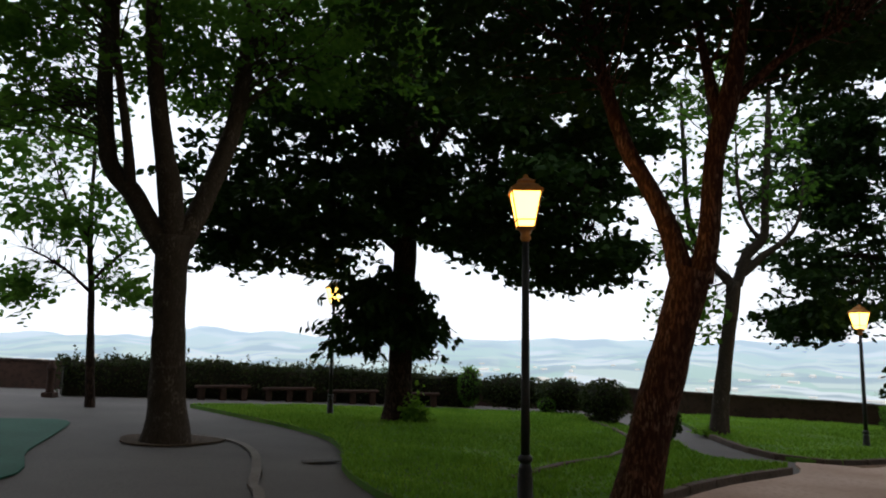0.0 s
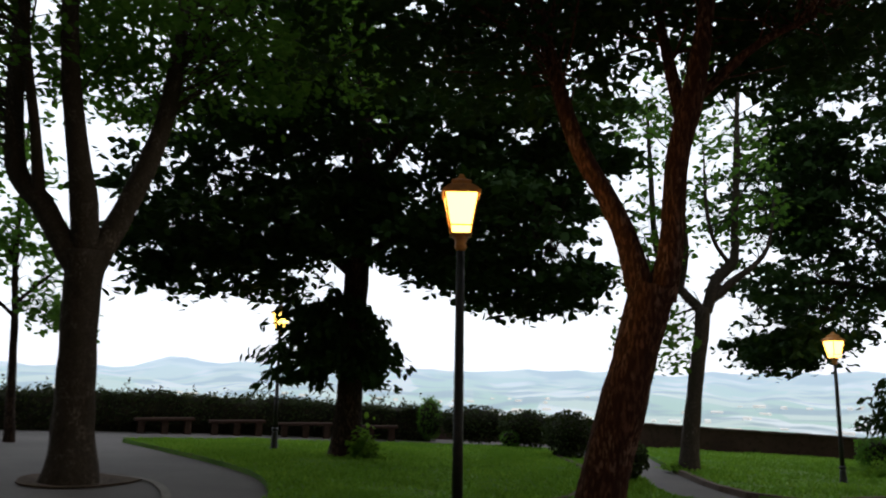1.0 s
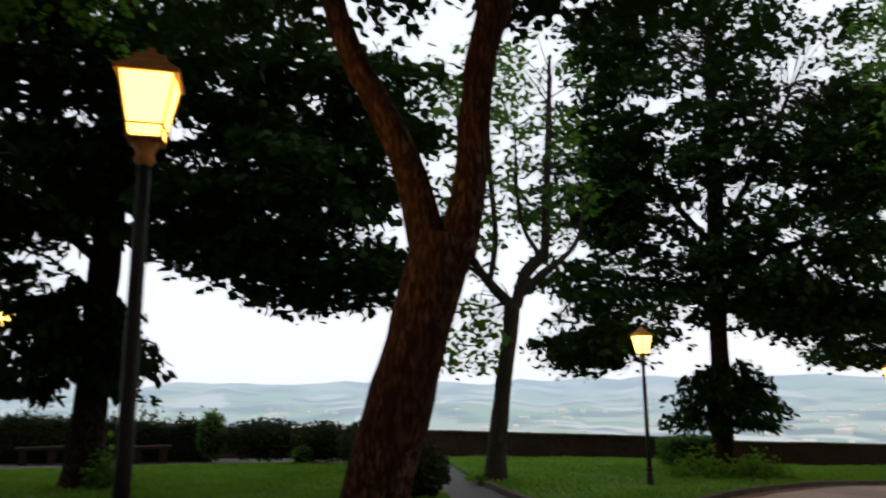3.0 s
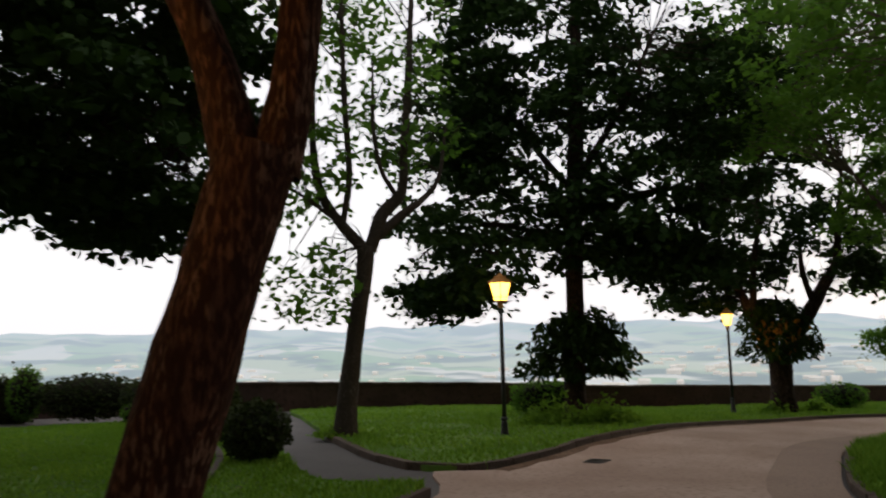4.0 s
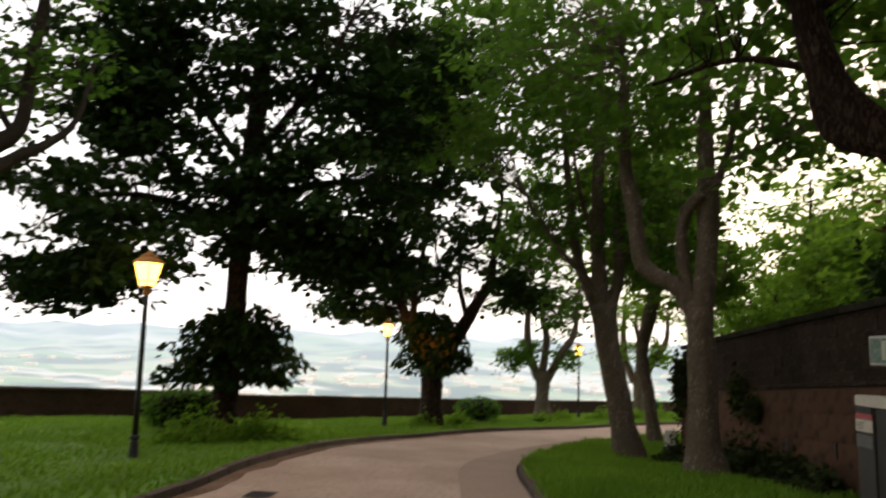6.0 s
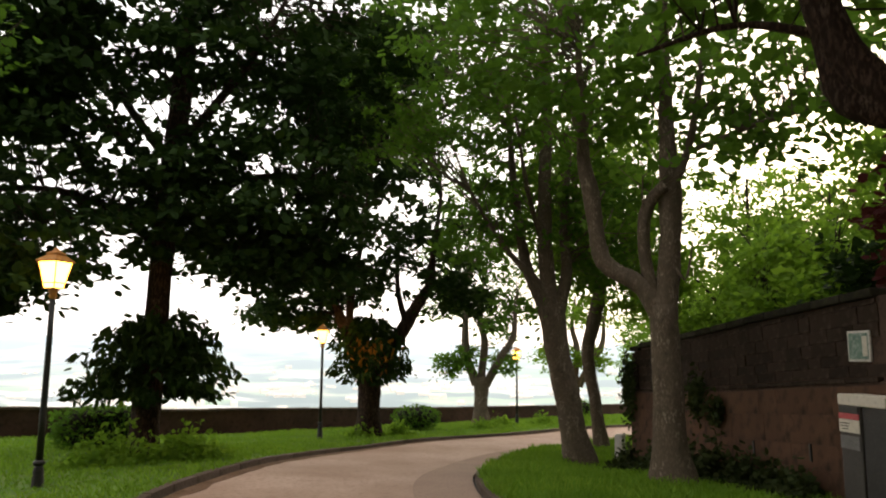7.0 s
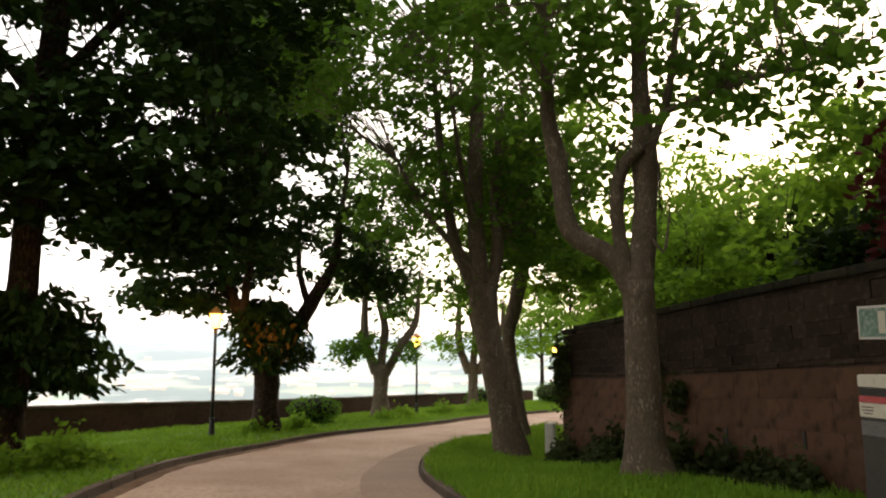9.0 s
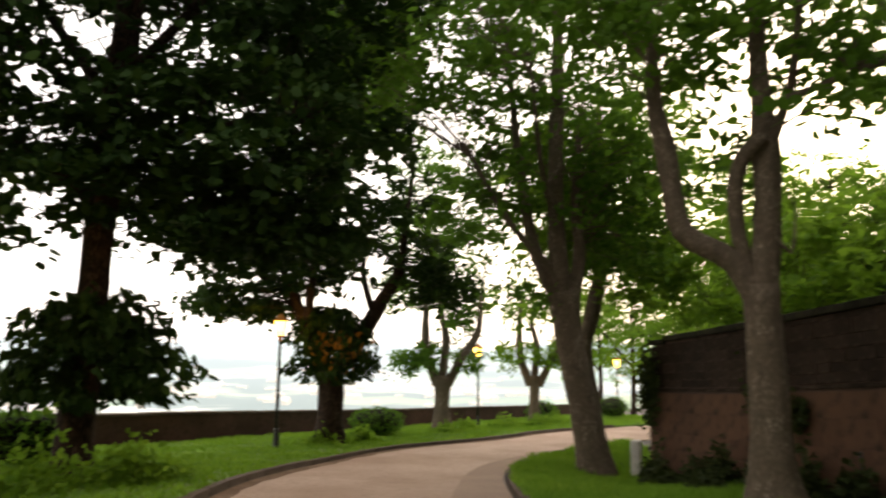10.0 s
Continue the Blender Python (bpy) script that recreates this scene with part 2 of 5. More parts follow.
STONE_HIGH = surface("stained_wall_stone", (0.036, 0.024, 0.018), (0.011, 0.009, 0.007), (0.095, 0.068, 0.052), 1.6, 3.5, 0.97, 0.7, 0.015, vary=0.3)
CAP = surface("mossy_black_cap_stone", (0.014, 0.013, 0.010), (0.022, 0.019, 0.014), (0.03, 0.034, 0.016), 2.0, 9, 0.97, 0.7, 0.015, vary=0.3)
MORTAR = surface("old_mortar", (0.08, 0.052, 0.039), (0.062, 0.042, 0.033), (0.035, 0.025, 0.02), 1.0, 18, 0.95, 0.6, 0.01)
MARBLE = surface("pale_stone", (0.55, 0.53, 0.50), (0.62, 0.60, 0.56), (0.40, 0.38, 0.34), 2.0, 12, 0.7, 0.3, 0.005)
IRON = surface("dark_green_iron", (0.010, 0.012, 0.011), (0.016, 0.018, 0.016), (0.03, 0.024, 0.018), 3.0, 30, 0.5, 0.2, 0.002, metal=0.4)
# copper colour pushed to bright orange in place of the lamp's bloom
COPPER = surface("glow_tinted_copper", (0.58, 0.25, 0.05), (0.46, 0.19, 0.045), (0.26, 0.12, 0.05), 6.0, 30, 0.5, 0.15, 0.002, metal=0.35)
GRATE = surface("cast_iron_grate", (0.03, 0.028, 0.026), (0.045, 0.04, 0.035), (0.07, 0.05, 0.035), 6.0, 40, 0.6, 0.3, 0.003, metal=0.5)
SOIL = surface("bare_soil", (0.07, 0.05, 0.035), (0.05, 0.036, 0.026), (0.11, 0.085, 0.06), 2.0, 18, 1.0, 0.9, 0.03)
GLASS_LIT = glow_mat("lit_lantern_glass", (1.0, 0.60, 0.12), 9.5)
BARK_PLANE = bark_mat("plane_bark", (0.122, 0.097, 0.072), (0.165, 0.133, 0.10), (0.23, 0.193, 0.148), 9.0)
# plane bark at about two fifths brightness, for trunks standing in shade
BARK_SHADED = bark_mat("shaded_plane_bark", (0.050, 0.040, 0.031), (0.066, 0.053, 0.041), (0.105, 0.086, 0.067), 9.0)
# red is raised in this bark to carry the warm light on the trunk
BARK_RED = bark_mat("warm_lit_plane_bark", (0.088, 0.041, 0.026), (0.145, 0.068, 0.041), (0.17, 0.10, 0.068), 11.0, 1.0)
BARK_DARK = bark_mat("chestnut_bark", (0.05, 0.034, 0.026), (0.07, 0.046, 0.034), (0.08, 0.06, 0.046), 9.0, 1.0)
LEAF_PLANE = leaf_mat("plane_leaf", (0.036, 0.092, 0.016), (0.112, 0.215, 0.036), 0.44)
LEAF_FRESH = leaf_mat("fresh_leaf", (0.056, 0.135, 0.018), (0.19, 0.31, 0.045), 0.52)
# greens kept near black so that the backlit crowns read as silhouettes
LEAF_DARK = leaf_mat("dark_crown_leaf", (0.012, 0.028, 0.008), (0.035, 0.070, 0.014), 0.15)
LEAF_HEDGE = leaf_mat("hedge_leaf", (0.022, 0.035, 0.014), (0.06, 0.075, 0.025), 0.15)
LEAF_COPPER = leaf_mat("copper_leaf", (0.05, 0.012, 0.014), (0.10, 0.03, 0.03), 0.25)
LEAF_ORANGE = leaf_mat("orange_brown_leaf", (0.10, 0.045, 0.012), (0.26, 0.13, 0.025), 0.3)
GRASS = leaf_mat("grass_blade", (0.075, 0.18, 0.024), (0.23, 0.365, 0.05), 0.3)
# near-black filler colour standing for the shade deep inside hedge and shrubs
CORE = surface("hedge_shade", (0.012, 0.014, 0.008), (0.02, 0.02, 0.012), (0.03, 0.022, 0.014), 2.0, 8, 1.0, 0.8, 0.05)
PAPER = surface("printed_panel", (0.14, 0.24, 0.19), (0.08, 0.15, 0.12), (0.36, 0.42, 0.38), 7.0, 16, 0.6, 0.0)
CREAM = surface("cream_enamel", (0.52, 0.48, 0.40), (0.58, 0.54, 0.46), (0.42, 0.38, 0.31), 5.0, 20, 0.5, 0.0)
RED = surface("red_enamel", (0.45, 0.05, 0.06), (0.38, 0.04, 0.05), (0.50, 0.12, 0.12), 6.0, 20, 0.5, 0.0)
DARK_STEEL = surface("dark_grey_steel", (0.04, 0.036, 0.033), (0.05, 0.046, 0.042), (0.03, 0.028, 0.026), 3.0, 25, 0.6, 0.1, 0.002, metal=0.2)
GREY_STEEL = surface("grey_steel", (0.12, 0.12, 0.12), (0.15, 0.15, 0.15), (0.08, 0.08, 0.08), 3.0, 25, 0.5, 0.1, 0.002, metal=0.3)
BLACK_STEEL = surface("black_steel", (0.012, 0.012, 0.013), (0.02, 0.02, 0.02), (0.03, 0.028, 0.026), 3.0, 25, 0.5, 0.1, 0.002, metal=0.2)
PLASTER = surface("pale_house_wall", (0.75, 0.72, 0.66), (0.68, 0.64, 0.58), (0.80, 0.78, 0.74), 0.02, 0.2, 0.9, 0.0)
BLOCKER = surface("blocker_plaster", (0.20, 0.17, 0.14), (0.24, 0.20, 0.17), (0.15, 0.13, 0.11), 0.4, 6, 0.95, 0.3, 0.01)
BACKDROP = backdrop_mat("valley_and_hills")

# ---------------------------------------------------------------- ground and distance
WALL_LINE = [(-30, 19.5), (-22, 23.0), (-14, 26.0), (-5, 28.3), (4, 29.2), (12, 28.5), (20, 27.8), (30, 26.6), (40, 25.2), (52, 23.0)]
WL = spline(WALL_LINE, 0.6)


def wall_y(x):
    return float(np.interp(x, WL[:, 0], WL[:, 1]))


def smooth(e0, e1, v):
    u = min(1.0, max(0.0, (v - e0) / (e1 - e0)))
    return u * u * (3 - 2 * u)


def land(x, y):
    """Terrace inside the parapet, a steep hillside below it, a wide valley and hills."""
    r, az = math.hypot(x, y), math.atan2(x, y)
    top = gz(max(-50, min(60, x)), max(-50, min(40, y))) - 0.02 - 0.35 * math.exp(-((x - 22.2) / 4.0) ** 2 - ((y - 13.6) / 2.0) ** 2)
    out = max(y - wall_y(x) - 0.8, r - 160)
    z = top - 72 * smooth(0, 130, out)
    if r > 200:
        n = noise.noise(Vector((math.sin(az) * 5, math.cos(az) * 5, r / 1500.0)))
        n2 = noise.noise(Vector((math.sin(az) * 17, math.cos(az) * 17, r / 600.0)))
        z += smooth(1900, 3300, r) * (58 + 42 * n + 14 * n2) + smooth(3000, 4700, r) * (84 + 66 * n + 26 * n2)
        z += smooth(700, 1900, r) * 10 * n2
    return z


radii = [0.0]
while radii[-1] < 4800:
    radii.append(radii[-1] + max(1.3, radii[-1] * 0.035))
SEG = 300
gv, gf = [(0, 0, land(0, 0))], []
for r in radii[1:]:
    for k in range(SEG):
        x, y = r * math.sin(2 * math.pi * k / SEG), r * math.cos(2 * math.pi * k / SEG)
        gv.append((x, y, land(x, y)))
for k in range(SEG):
    gf.append((0, 1 + (k + 1) % SEG, 1 + k))
for i in range(len(radii) - 2):
    for k in range(SEG):
        a, b = 1 + i * SEG + k, 1 + i * SEG + (k + 1) % SEG
        gf.append((a, b, b + SEG, a + SEG))
ground = raw_part("ground", gv, gf, ASPHALT, None, smooth=True)
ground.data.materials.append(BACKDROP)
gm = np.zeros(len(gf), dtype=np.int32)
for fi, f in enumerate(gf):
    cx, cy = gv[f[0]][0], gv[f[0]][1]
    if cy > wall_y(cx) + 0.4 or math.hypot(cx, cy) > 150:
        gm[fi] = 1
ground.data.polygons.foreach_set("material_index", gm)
tagged(ground, "grey asphalt terrace above a wide hazy valley with hills", "ground", kind="structure")

# far town in the valley
tv, tf = [], []
tr = random.Random(4)
for k in range(420):
    az = radians(tr.uniform(-35, 112))
    r = tr.choice((1150, 1500, 1750, 2100, 2500)) + tr.uniform(-140, 140)
    x, y = r * math.sin(az), r * math.cos(az)
    w, d, h = tr.uniform(8, 34), tr.uniform(8, 16), tr.uniform(4, 8)
    z, yaw = land(x, y) - 1, tr.uniform(-0.4, 0.4) - az
    b0 = len(tv)
    for zz in (0, h):
        for sx, sy in ((-1, -1), (1, -1), (1, 1), (-1, 1)):
            px, py = sx * w / 2, sy * d / 2
            tv.append((x + px * math.cos(yaw) - py * math.sin(yaw), y + px * math.sin(yaw) + py * math.cos(yaw), z + zz))
    tv += [(x - w / 2 * math.cos(yaw), y - w / 2 * math.sin(yaw), z + h * 1.4), (x + w / 2 * math.cos(yaw), y + w / 2 * math.sin(yaw), z + h * 1.4)]
    tf += [tuple(b0 + i for i in f) for f in ((0, 1, 5, 4), (1, 2, 6, 9, 5), (2, 3, 7, 6), (3, 0, 4, 8, 7), (4, 5, 9, 8), (7, 8, 9, 6))]
tagged(raw_part("far_town", tv, tf, PLASTER), "pale scattered houses and sheds of a town in the valley", "town", kind="stuff")


def outline(points, closed=True, step=0.5):
    pts = [np.array(p, float) for p in points]
    if closed:
        pts = pts + [pts[0]]
    out = []
    for a, b in zip(pts, pts[1:]):
        n = max(1, int(np.linalg.norm(b - a) / step))
        out += [a + (b - a) * k / n for k in range(n)]
    return out if closed else out + [pts[-1]]


def inside(poly, x, y):
    p = np.array(poly)
    q = np.roll(p, -1, axis=0)
    hit = np.zeros(len(x), bool)
    for (x0, y0), (x1, y1) in zip(p, q):
        c = (y0 > y) != (y1 > y)
        hit ^= c & (x < (x1 - x0) * (y - y0) / (y1 - y0 + 1e-12) + x0)
    return hit


def sheet(name, poly, lift, material, label, category, thick=0.0, hump=0.0):
    """A surface laid on the terrace, with a skirt when it has thickness; with a hump it rolls with the ground."""
    n = len(poly)
    flat = [Vector((float(x), float(y))) for x, y in poly]
    if hump:
        lo, hi = np.min(poly, axis=0), np.max(poly, axis=0)
        gx, gy = np.meshgrid(np.arange(lo[0] + 0.4, hi[0], 0.7), np.arange(lo[1] + 0.4, hi[1], 0.7))
        gx, gy = gx.ravel(), gy.ravel()
        near = np.min(np.hypot(gx[:, None] - np.array(poly)[None, :, 0], gy[:, None] - np.array(poly)[None, :, 1]), axis=1)
        keep = inside(poly, gx, gy) & (near > 0.3)
        flat += [Vector((float(x), float(y))) for x, y in zip(gx[keep], gy[keep])]
    pts, _, tris, *_ = geometry.delaunay_2d_cdt(flat, [], [list(range(n))], 1, 1e-5)
    rim = len(poly)
    vs = []
    for i, q in enumerate(pts):
        roll = hump * noise.noise(Vector((q.x * 0.5, q.y * 0.5, 3.0))) if i >= rim else 0.0
        vs.append((q.x, q.y, gz(q.x, q.y) + lift + roll))
    fs = [tuple(t) for t in tris]
    if thick:
        base = len(vs)
        vs += [(x, y, gz(x, y) + lift) for x, y in poly] + [(x, y, gz(x, y) + lift - thick) for x, y in poly]
        fs += [(base + n + i, base + n + (i + 1) % n, base + (i + 1) % n, base + i) for i in range(n)]
    return tagged(raw_part(name, vs, fs, material), label, category, kind="structure")


def ribbon(name, a, b, lift, material, label, category):
    """A narrow flush strip between two lines of equal count, with its edges turned down."""
    vs, fs = [], []
    for p, q in zip(a, b):
        for (x, y), z in ((p, lift - 0.02), (p, lift), (q, lift), (q, lift - 0.02)):
            vs.append((x, y, gz(x, y) + z))
    for i in range(len(a) - 1):
        for k in range(3):
            j = i * 4 + k
            fs.append((j, j + 1, j + 5, j + 4))
    return tagged(raw_part(name, vs, fs, material), label, category, kind="structure")


def smooth_poly(pts, step=0.5):
    s = spline(list(pts) + [pts[0]], step)
    return [tuple(p) for p in s[:-1]]


ROAD_LEFT = [(2.6, 9.5), (3.95, 11.2), (5.75, 13.05), (6.45, 14.75), (7.3, 14.5), (8.85, 15.45), (11.45, 17.25), (15.75, 19.35), (20.0, 20.7), (23.7, 21.05), (28.5, 20.15), (33.0, 19.85), (38.4, 18.45), (46.0, 14.8), (54, 9)]
ROAD_RIGHT = [(52, 4), (44, 10.5), (36.0, 14.6), (28.9, 16.3), (24.3, 16.95), (20.6, 16.75), (16.2, 15.05), (14.0, 13.85), (12.4, 12.7), (10.1, 10.85), (8.7, 8.9), (8.0, 6.5), (7.6, 2.0), (7.6, -8.0)]
road_poly = [tuple(p) for p in spline(ROAD_LEFT, 0.6)] + [tuple(p) for p in spline(ROAD_RIGHT, 0.6)] + [(-1.0, -8.0), (-0.6, 0.0), (0.4, 5.2), (1.2, 7.4)]
sheet("road", road_poly, 0.012, ROAD, "pinkish worn tarmac park road curving along the lawn", "road", 0.03)
inner = spline(ROAD_RIGHT[3:13], 0.6)
along = np.gradient(inner, axis=0)
along /= np.linalg.norm(along, axis=1, keepdims=True)
wide = np.interp(np.arange(len(inner)), [0, len(inner) * 0.25, len(inner) * 0.5, len(inner)], [0.25, 0.6, 0.95, 0.8])[:, None]
outer = inner + np.stack([along[:, 1], -along[:, 0]], 1) * wide
ribbon("gutter", inner, outer, 0.018, ROAD_EDGE, "darker dusty strip along the inner road kerb", "road")
lawn_side = spline(ROAD_LEFT[4:13], 0.3)
along = np.gradient(lawn_side, axis=0)
along /= np.linalg.norm(along, axis=1, keepdims=True)
ragged = np.array([0.24 + 0.16 * noise.noise(Vector((k * 0.37, 4.0, 0.0))) for k in range(len(lawn_side))])[:, None]
ribbon("litter_strip", lawn_side, lawn_side + np.stack([along[:, 1], -along[:, 0]], 1) * ragged, 0.017, LITTER, "brown earth and leaf litter along the lawn kerb", "litter")
sheet("play_surface", smooth_poly([(-14, 12.6), (-9.2, 15.2), (-8.0, 15.4), (-7.1, 13.4), (-6.2, 10.9), (-5.2, 8.6), (-6.5, 6.0), (-12, 6.5)]), 0.012, GREEN_MAT, "green rubbery play surface beside the asphalt", "play surface", 0.02)
strip = [tuple(p) for p in spline([(-5.0, 14.0), (-4.1, 13.5), (-3.35, 12.2), (-2.8, 10.4), (-2.5, 9.1), (-2.2, 8.3), (-2.3, 6.5), (-2.8, 4.5)], 0.3)]
ribbon("edging_strip", strip, [(x + 0.12, y + 0.04) for x, y in strip], 0.018, EDGING, "pale flush stone edging strip in the asphalt", "edging")
sheet("tree_pit", [(-5.0 + 0.85 * math.cos(a) * (1 + 0.1 * math.sin(3 * a)), 13.15 + 0.95 * math.sin(a)) for a in np.linspace(0, 2 * math.pi, 18, endpoint=False)], 0.016, SOIL, "dark earth pit at the foot of a plane tree", "tree pit", 0.02)

LAWN_A = [(-7.4, 20.8), (-4.4, 17.3), (-2.7, 14.9), (-1.9, 12.6), (-1.65, 10.9), (-1.2, 9.5), (-0.6, 8.3), (0.4, 7.3), (1.5, 7.9), (2.5, 9.6), (3.9, 11.35), (5.6, 13.1), (5.55, 13.7), (4.7, 14.3), (4.65, 15.5), (4.9, 17.5), (4.7, 20), (4.6, 23), (4.2, 25.2), (1.8, 25.3), (-2.3, 23.7), (-5.2, 22.6)]
LAWN_B = [(6.45, 20.0), (6.22, 17.5), (6.17, 16.3), (6.42, 14.98), (7.3, 14.7), (8.85, 15.62), (11.4, 17.42), (15.75, 19.52), (20.0, 20.86), (23.7, 21.2), (28.5, 20.3), (33.0, 20.0), (38.4, 18.6), (46, 15.0), (50, 16), (50, 23.0), (40, 24.9), (30, 26.3), (20, 27.5), (12, 28.2), (8, 28.6), (7.2, 25)]
LAWN_C = [(28.9, 16.15), (24.3, 16.8), (20.6, 16.6), (16.15, 14.9), (14.0, 13.7), (12.4, 12.55), (10.2, 10.75), (8.85, 8.8), (8.15, 6.5), (8.0, 3.2), (9.5, 4.3), (14.6, 8.15), (22.0, 13.55), (26.5, 14.9)]
lawn_a, lawn_b, lawn_c = smooth_poly(LAWN_A), smooth_poly(LAWN_B), smooth_poly(LAWN_C)
for poly, tag in ((lawn_a, "shaded mown lawn under dark chestnut and plane trees"), (lawn_b, "green mown lawn along the brick parapet"), (lawn_c, "shaded rough grass island beside the old wall")):
    sheet("lawn", poly, 0.07, TURF, tag, "lawn", 0.10, 0.025)


def blades(name, poly, count, tall, seed, label):
    g = np.random.default_rng(seed)
    p = np.array(poly)
    x, y = g.uniform(p[:, 0].min(), p[:, 0].max(), count * 3), g.uniform(p[:, 1].min(), p[:, 1].max(), count * 3)
    keep = inside(poly, x, y)
    x, y = x[keep][:count], y[keep][:count]
    n = len(x)
    patch = np.array([0.6 + 0.8 * max(0, noise.noise(Vector((a * 0.8, b * 0.8, seed))) + 0.4) for a, b in zip(x, y)])
    h = tall * g.uniform(0.5, 1.2, n) * patch
    th, w = g.uniform(0, 2 * np.pi, n), g.uniform(0.012, 0.028, n)
    lean = g.normal(0, 0.45, (n, 2)) * h[:, None]
    z = gz(x, y) + 0.066
    co = np.zeros((n, 3, 3))
    co[:, 0] = np.stack([x - w * np.cos(th), y - w * np.sin(th), z], 1)
    co[:, 1] = np.stack([x + w * np.cos(th), y + w * np.sin(th), z], 1)
    co[:, 2] = np.stack([x + lean[:, 0], y + lean[:, 1], z + h], 1)
    return tagged(quad_part(name, co, 3, GRASS), label, "grass", kind="stuff")


blades("grass", lawn_a, 60000, 0.075, 11, "short mown grass blades in uneven tufts")
blades("grass", lawn_b, 70000, 0.085, 12, "green grass blades growing towards the parapet")
blades("grass", lawn_c, 45000, 0.14, 13, "rough longer grass under the plane trees")


# ---------------------------------------------------------------- kerbs
def kerb_run(name, line, label, width=0.14, height=0.10, piece=0.95):
    """A run of separate kerb stones along a line."""
    root = thing(name, label, "kerb", line[0][0], line[0][1], kind="structure")
    s = spline(line, 0.05)
    d = np.concatenate([[0], np.cumsum(np.linalg.norm(np.diff(s, axis=0), axis=1))])
    kr = random.Random(len(line))
    base = None
    for i in range(int(d[-1] / piece)):
        a = [np.interp(i * piece + 0.008, d, s[:, k]) for k in (0, 1)]
        b = [np.interp((i + 1) * piece - 0.008, d, s[:, k]) for k in (0, 1)]
        cx, cy = (a[0] + b[0]) / 2, (a[1] + b[1]) / 2
        yaw = math.atan2(b[1] - a[1], b[0] - a[0])
        if base is None:
            bm = box(piece - 0.016, width, height + 0.1, 0.014, (0, 0, -0.1))
            st = part("kerb_stone", bm, KERB, root)
            base = st.data
        else:
            st = new("kerb_stone", base)
            st.parent = root
        slope = math.atan2(gz(*b) - gz(*a), math.hypot(b[0] - a[0], b[1] - a[1]))
        m = Matrix.Translation((cx, cy, gz(cx, cy) + kr.uniform(-0.008, 0.008))) @ Matrix.Rotation(yaw + kr.uniform(-0.012, 0.012), 4, "Z") @ Matrix.Rotation(-slope, 4, "Y")
        st.matrix_basis = root.matrix_basis.inverted() @ m
    return root


# ---------------------------------------------------------------- parapet
def parapet():
    root = thing("parapet_wall", "dark weathered low brick parapet at the terrace edge", "wall", 0, 29, kind="structure")
    inv = root.matrix_basis.inverted()
    vs, fs = [], []
    th = 0.42
    for p, q in zip(WL, list(WL[1:]) + [2 * WL[-1] - WL[-2]]):
        t = (q - p) / np.linalg.norm(q - p)
        nrm = np.array([-t[1], t[0]])
        h = float(np.interp(p[0], [-20, 8, 13, 22, 32, 45], [0.92, 0.86, 0.79, 0.82, 0.68, 0.62]))
        g0 = gz(p[0], p[1])
        for side, z in ((0, -1.2), (0, h), (1, h), (1, -3.0)):
            w = p + nrm * th * side
            vs.append(inv @ Vector((w[0], w[1], g0 + z)))
    for i in range(len(WL) - 1):
        for k in range(3):
            a = i * 4 + k
            fs.append((a, a + 4, a + 5, a + 1))
    raw_part("wall_body", vs, fs, BRICK_DARK, root)
    d = np.concatenate([[0], np.cumsum(np.linalg.norm(np.diff(WL, axis=0), axis=1))])
    pc = 0.62
    pr = random.Random(3)
    base = None
    for i in range(int(d[-1] / pc)):
        a = np.array([np.interp(i * pc, d, WL[:, k]) for k in (0, 1)])
        b = np.array([np.interp((i + 1) * pc - 0.012, d, WL[:, k]) for k in (0, 1)])
        t = (b - a) / np.linalg.norm(b - a)
        c = (a + b) / 2 + np.array([-t[1], t[0]]) * th / 2
        h = float(np.interp(c[0], [-20, 8, 13, 22, 32, 45], [0.92, 0.86, 0.79, 0.82, 0.68, 0.62]))
        if base is None:
            st = part("coping_stone", box(pc - 0.012, th + 0.08, 0.07, 0.012), COPING, root)
            base = st.data
        else:
            st = new("coping_stone", base)
            st.parent = root
        slope = math.atan2(gz(*b) - gz(*a), pc)
        st.matrix_basis = inv @ Matrix.Translation((c[0], c[1], gz(c[0], c[1]) + h - 0.005 + pr.uniform(-0.006, 0.006))) @ Matrix.Rotation(math.atan2(t[1], t[0]) + pr.uniform(-0.01, 0.01), 4, "Z") @ Matrix.Rotation(-slope, 4, "Y")


parapet()


# unseen walls behind the camera, added to keep sky light off the trunks
def blocker_wall(name, x0, y0, x1, y1, h):
    bm = bmesh.new()
    d = Vector((x1 - x0, y1 - y0, 0))
    bmesh.ops.create_cube(bm, size=1, matrix=Matrix.Translation(((x0 + x1) / 2, (y0 + y1) / 2, h / 2 - 1)) @ Matrix.Rotation(math.atan2(d.y, d.x), 4, "Z") @ Matrix.Diagonal((d.length, 0.5, h + 2, 1)))
    tagged(part(name, bm, BLOCKER, None), "plain dark plastered wall added out of view to block sky light", "wall", kind="structure")


blocker_wall("blocker_south", -20.0, -6.5, 14.0, -6.5, 20.0)
blocker_wall("blocker_west", -20.0, -6.2, -20.0, 16.5, 19.0)
blocker_wall("blocker_southeast", 14.3, -6.4, 34.0, -3.0, 16.0)

# ---------------------------------------------------------------- old wall on the inner side
W0, W1 = np.array((22.3, 14.05)), np.array((8.6, 3.98))
WDIR = (W1 - W0) / np.linalg.norm(W1 - W0)
WOUT = np.array((WDIR[1], -WDIR[0])) * (1 if (WDIR[1] * -1 + -WDIR[0] * 1) > 0 else -1)   # towards the road
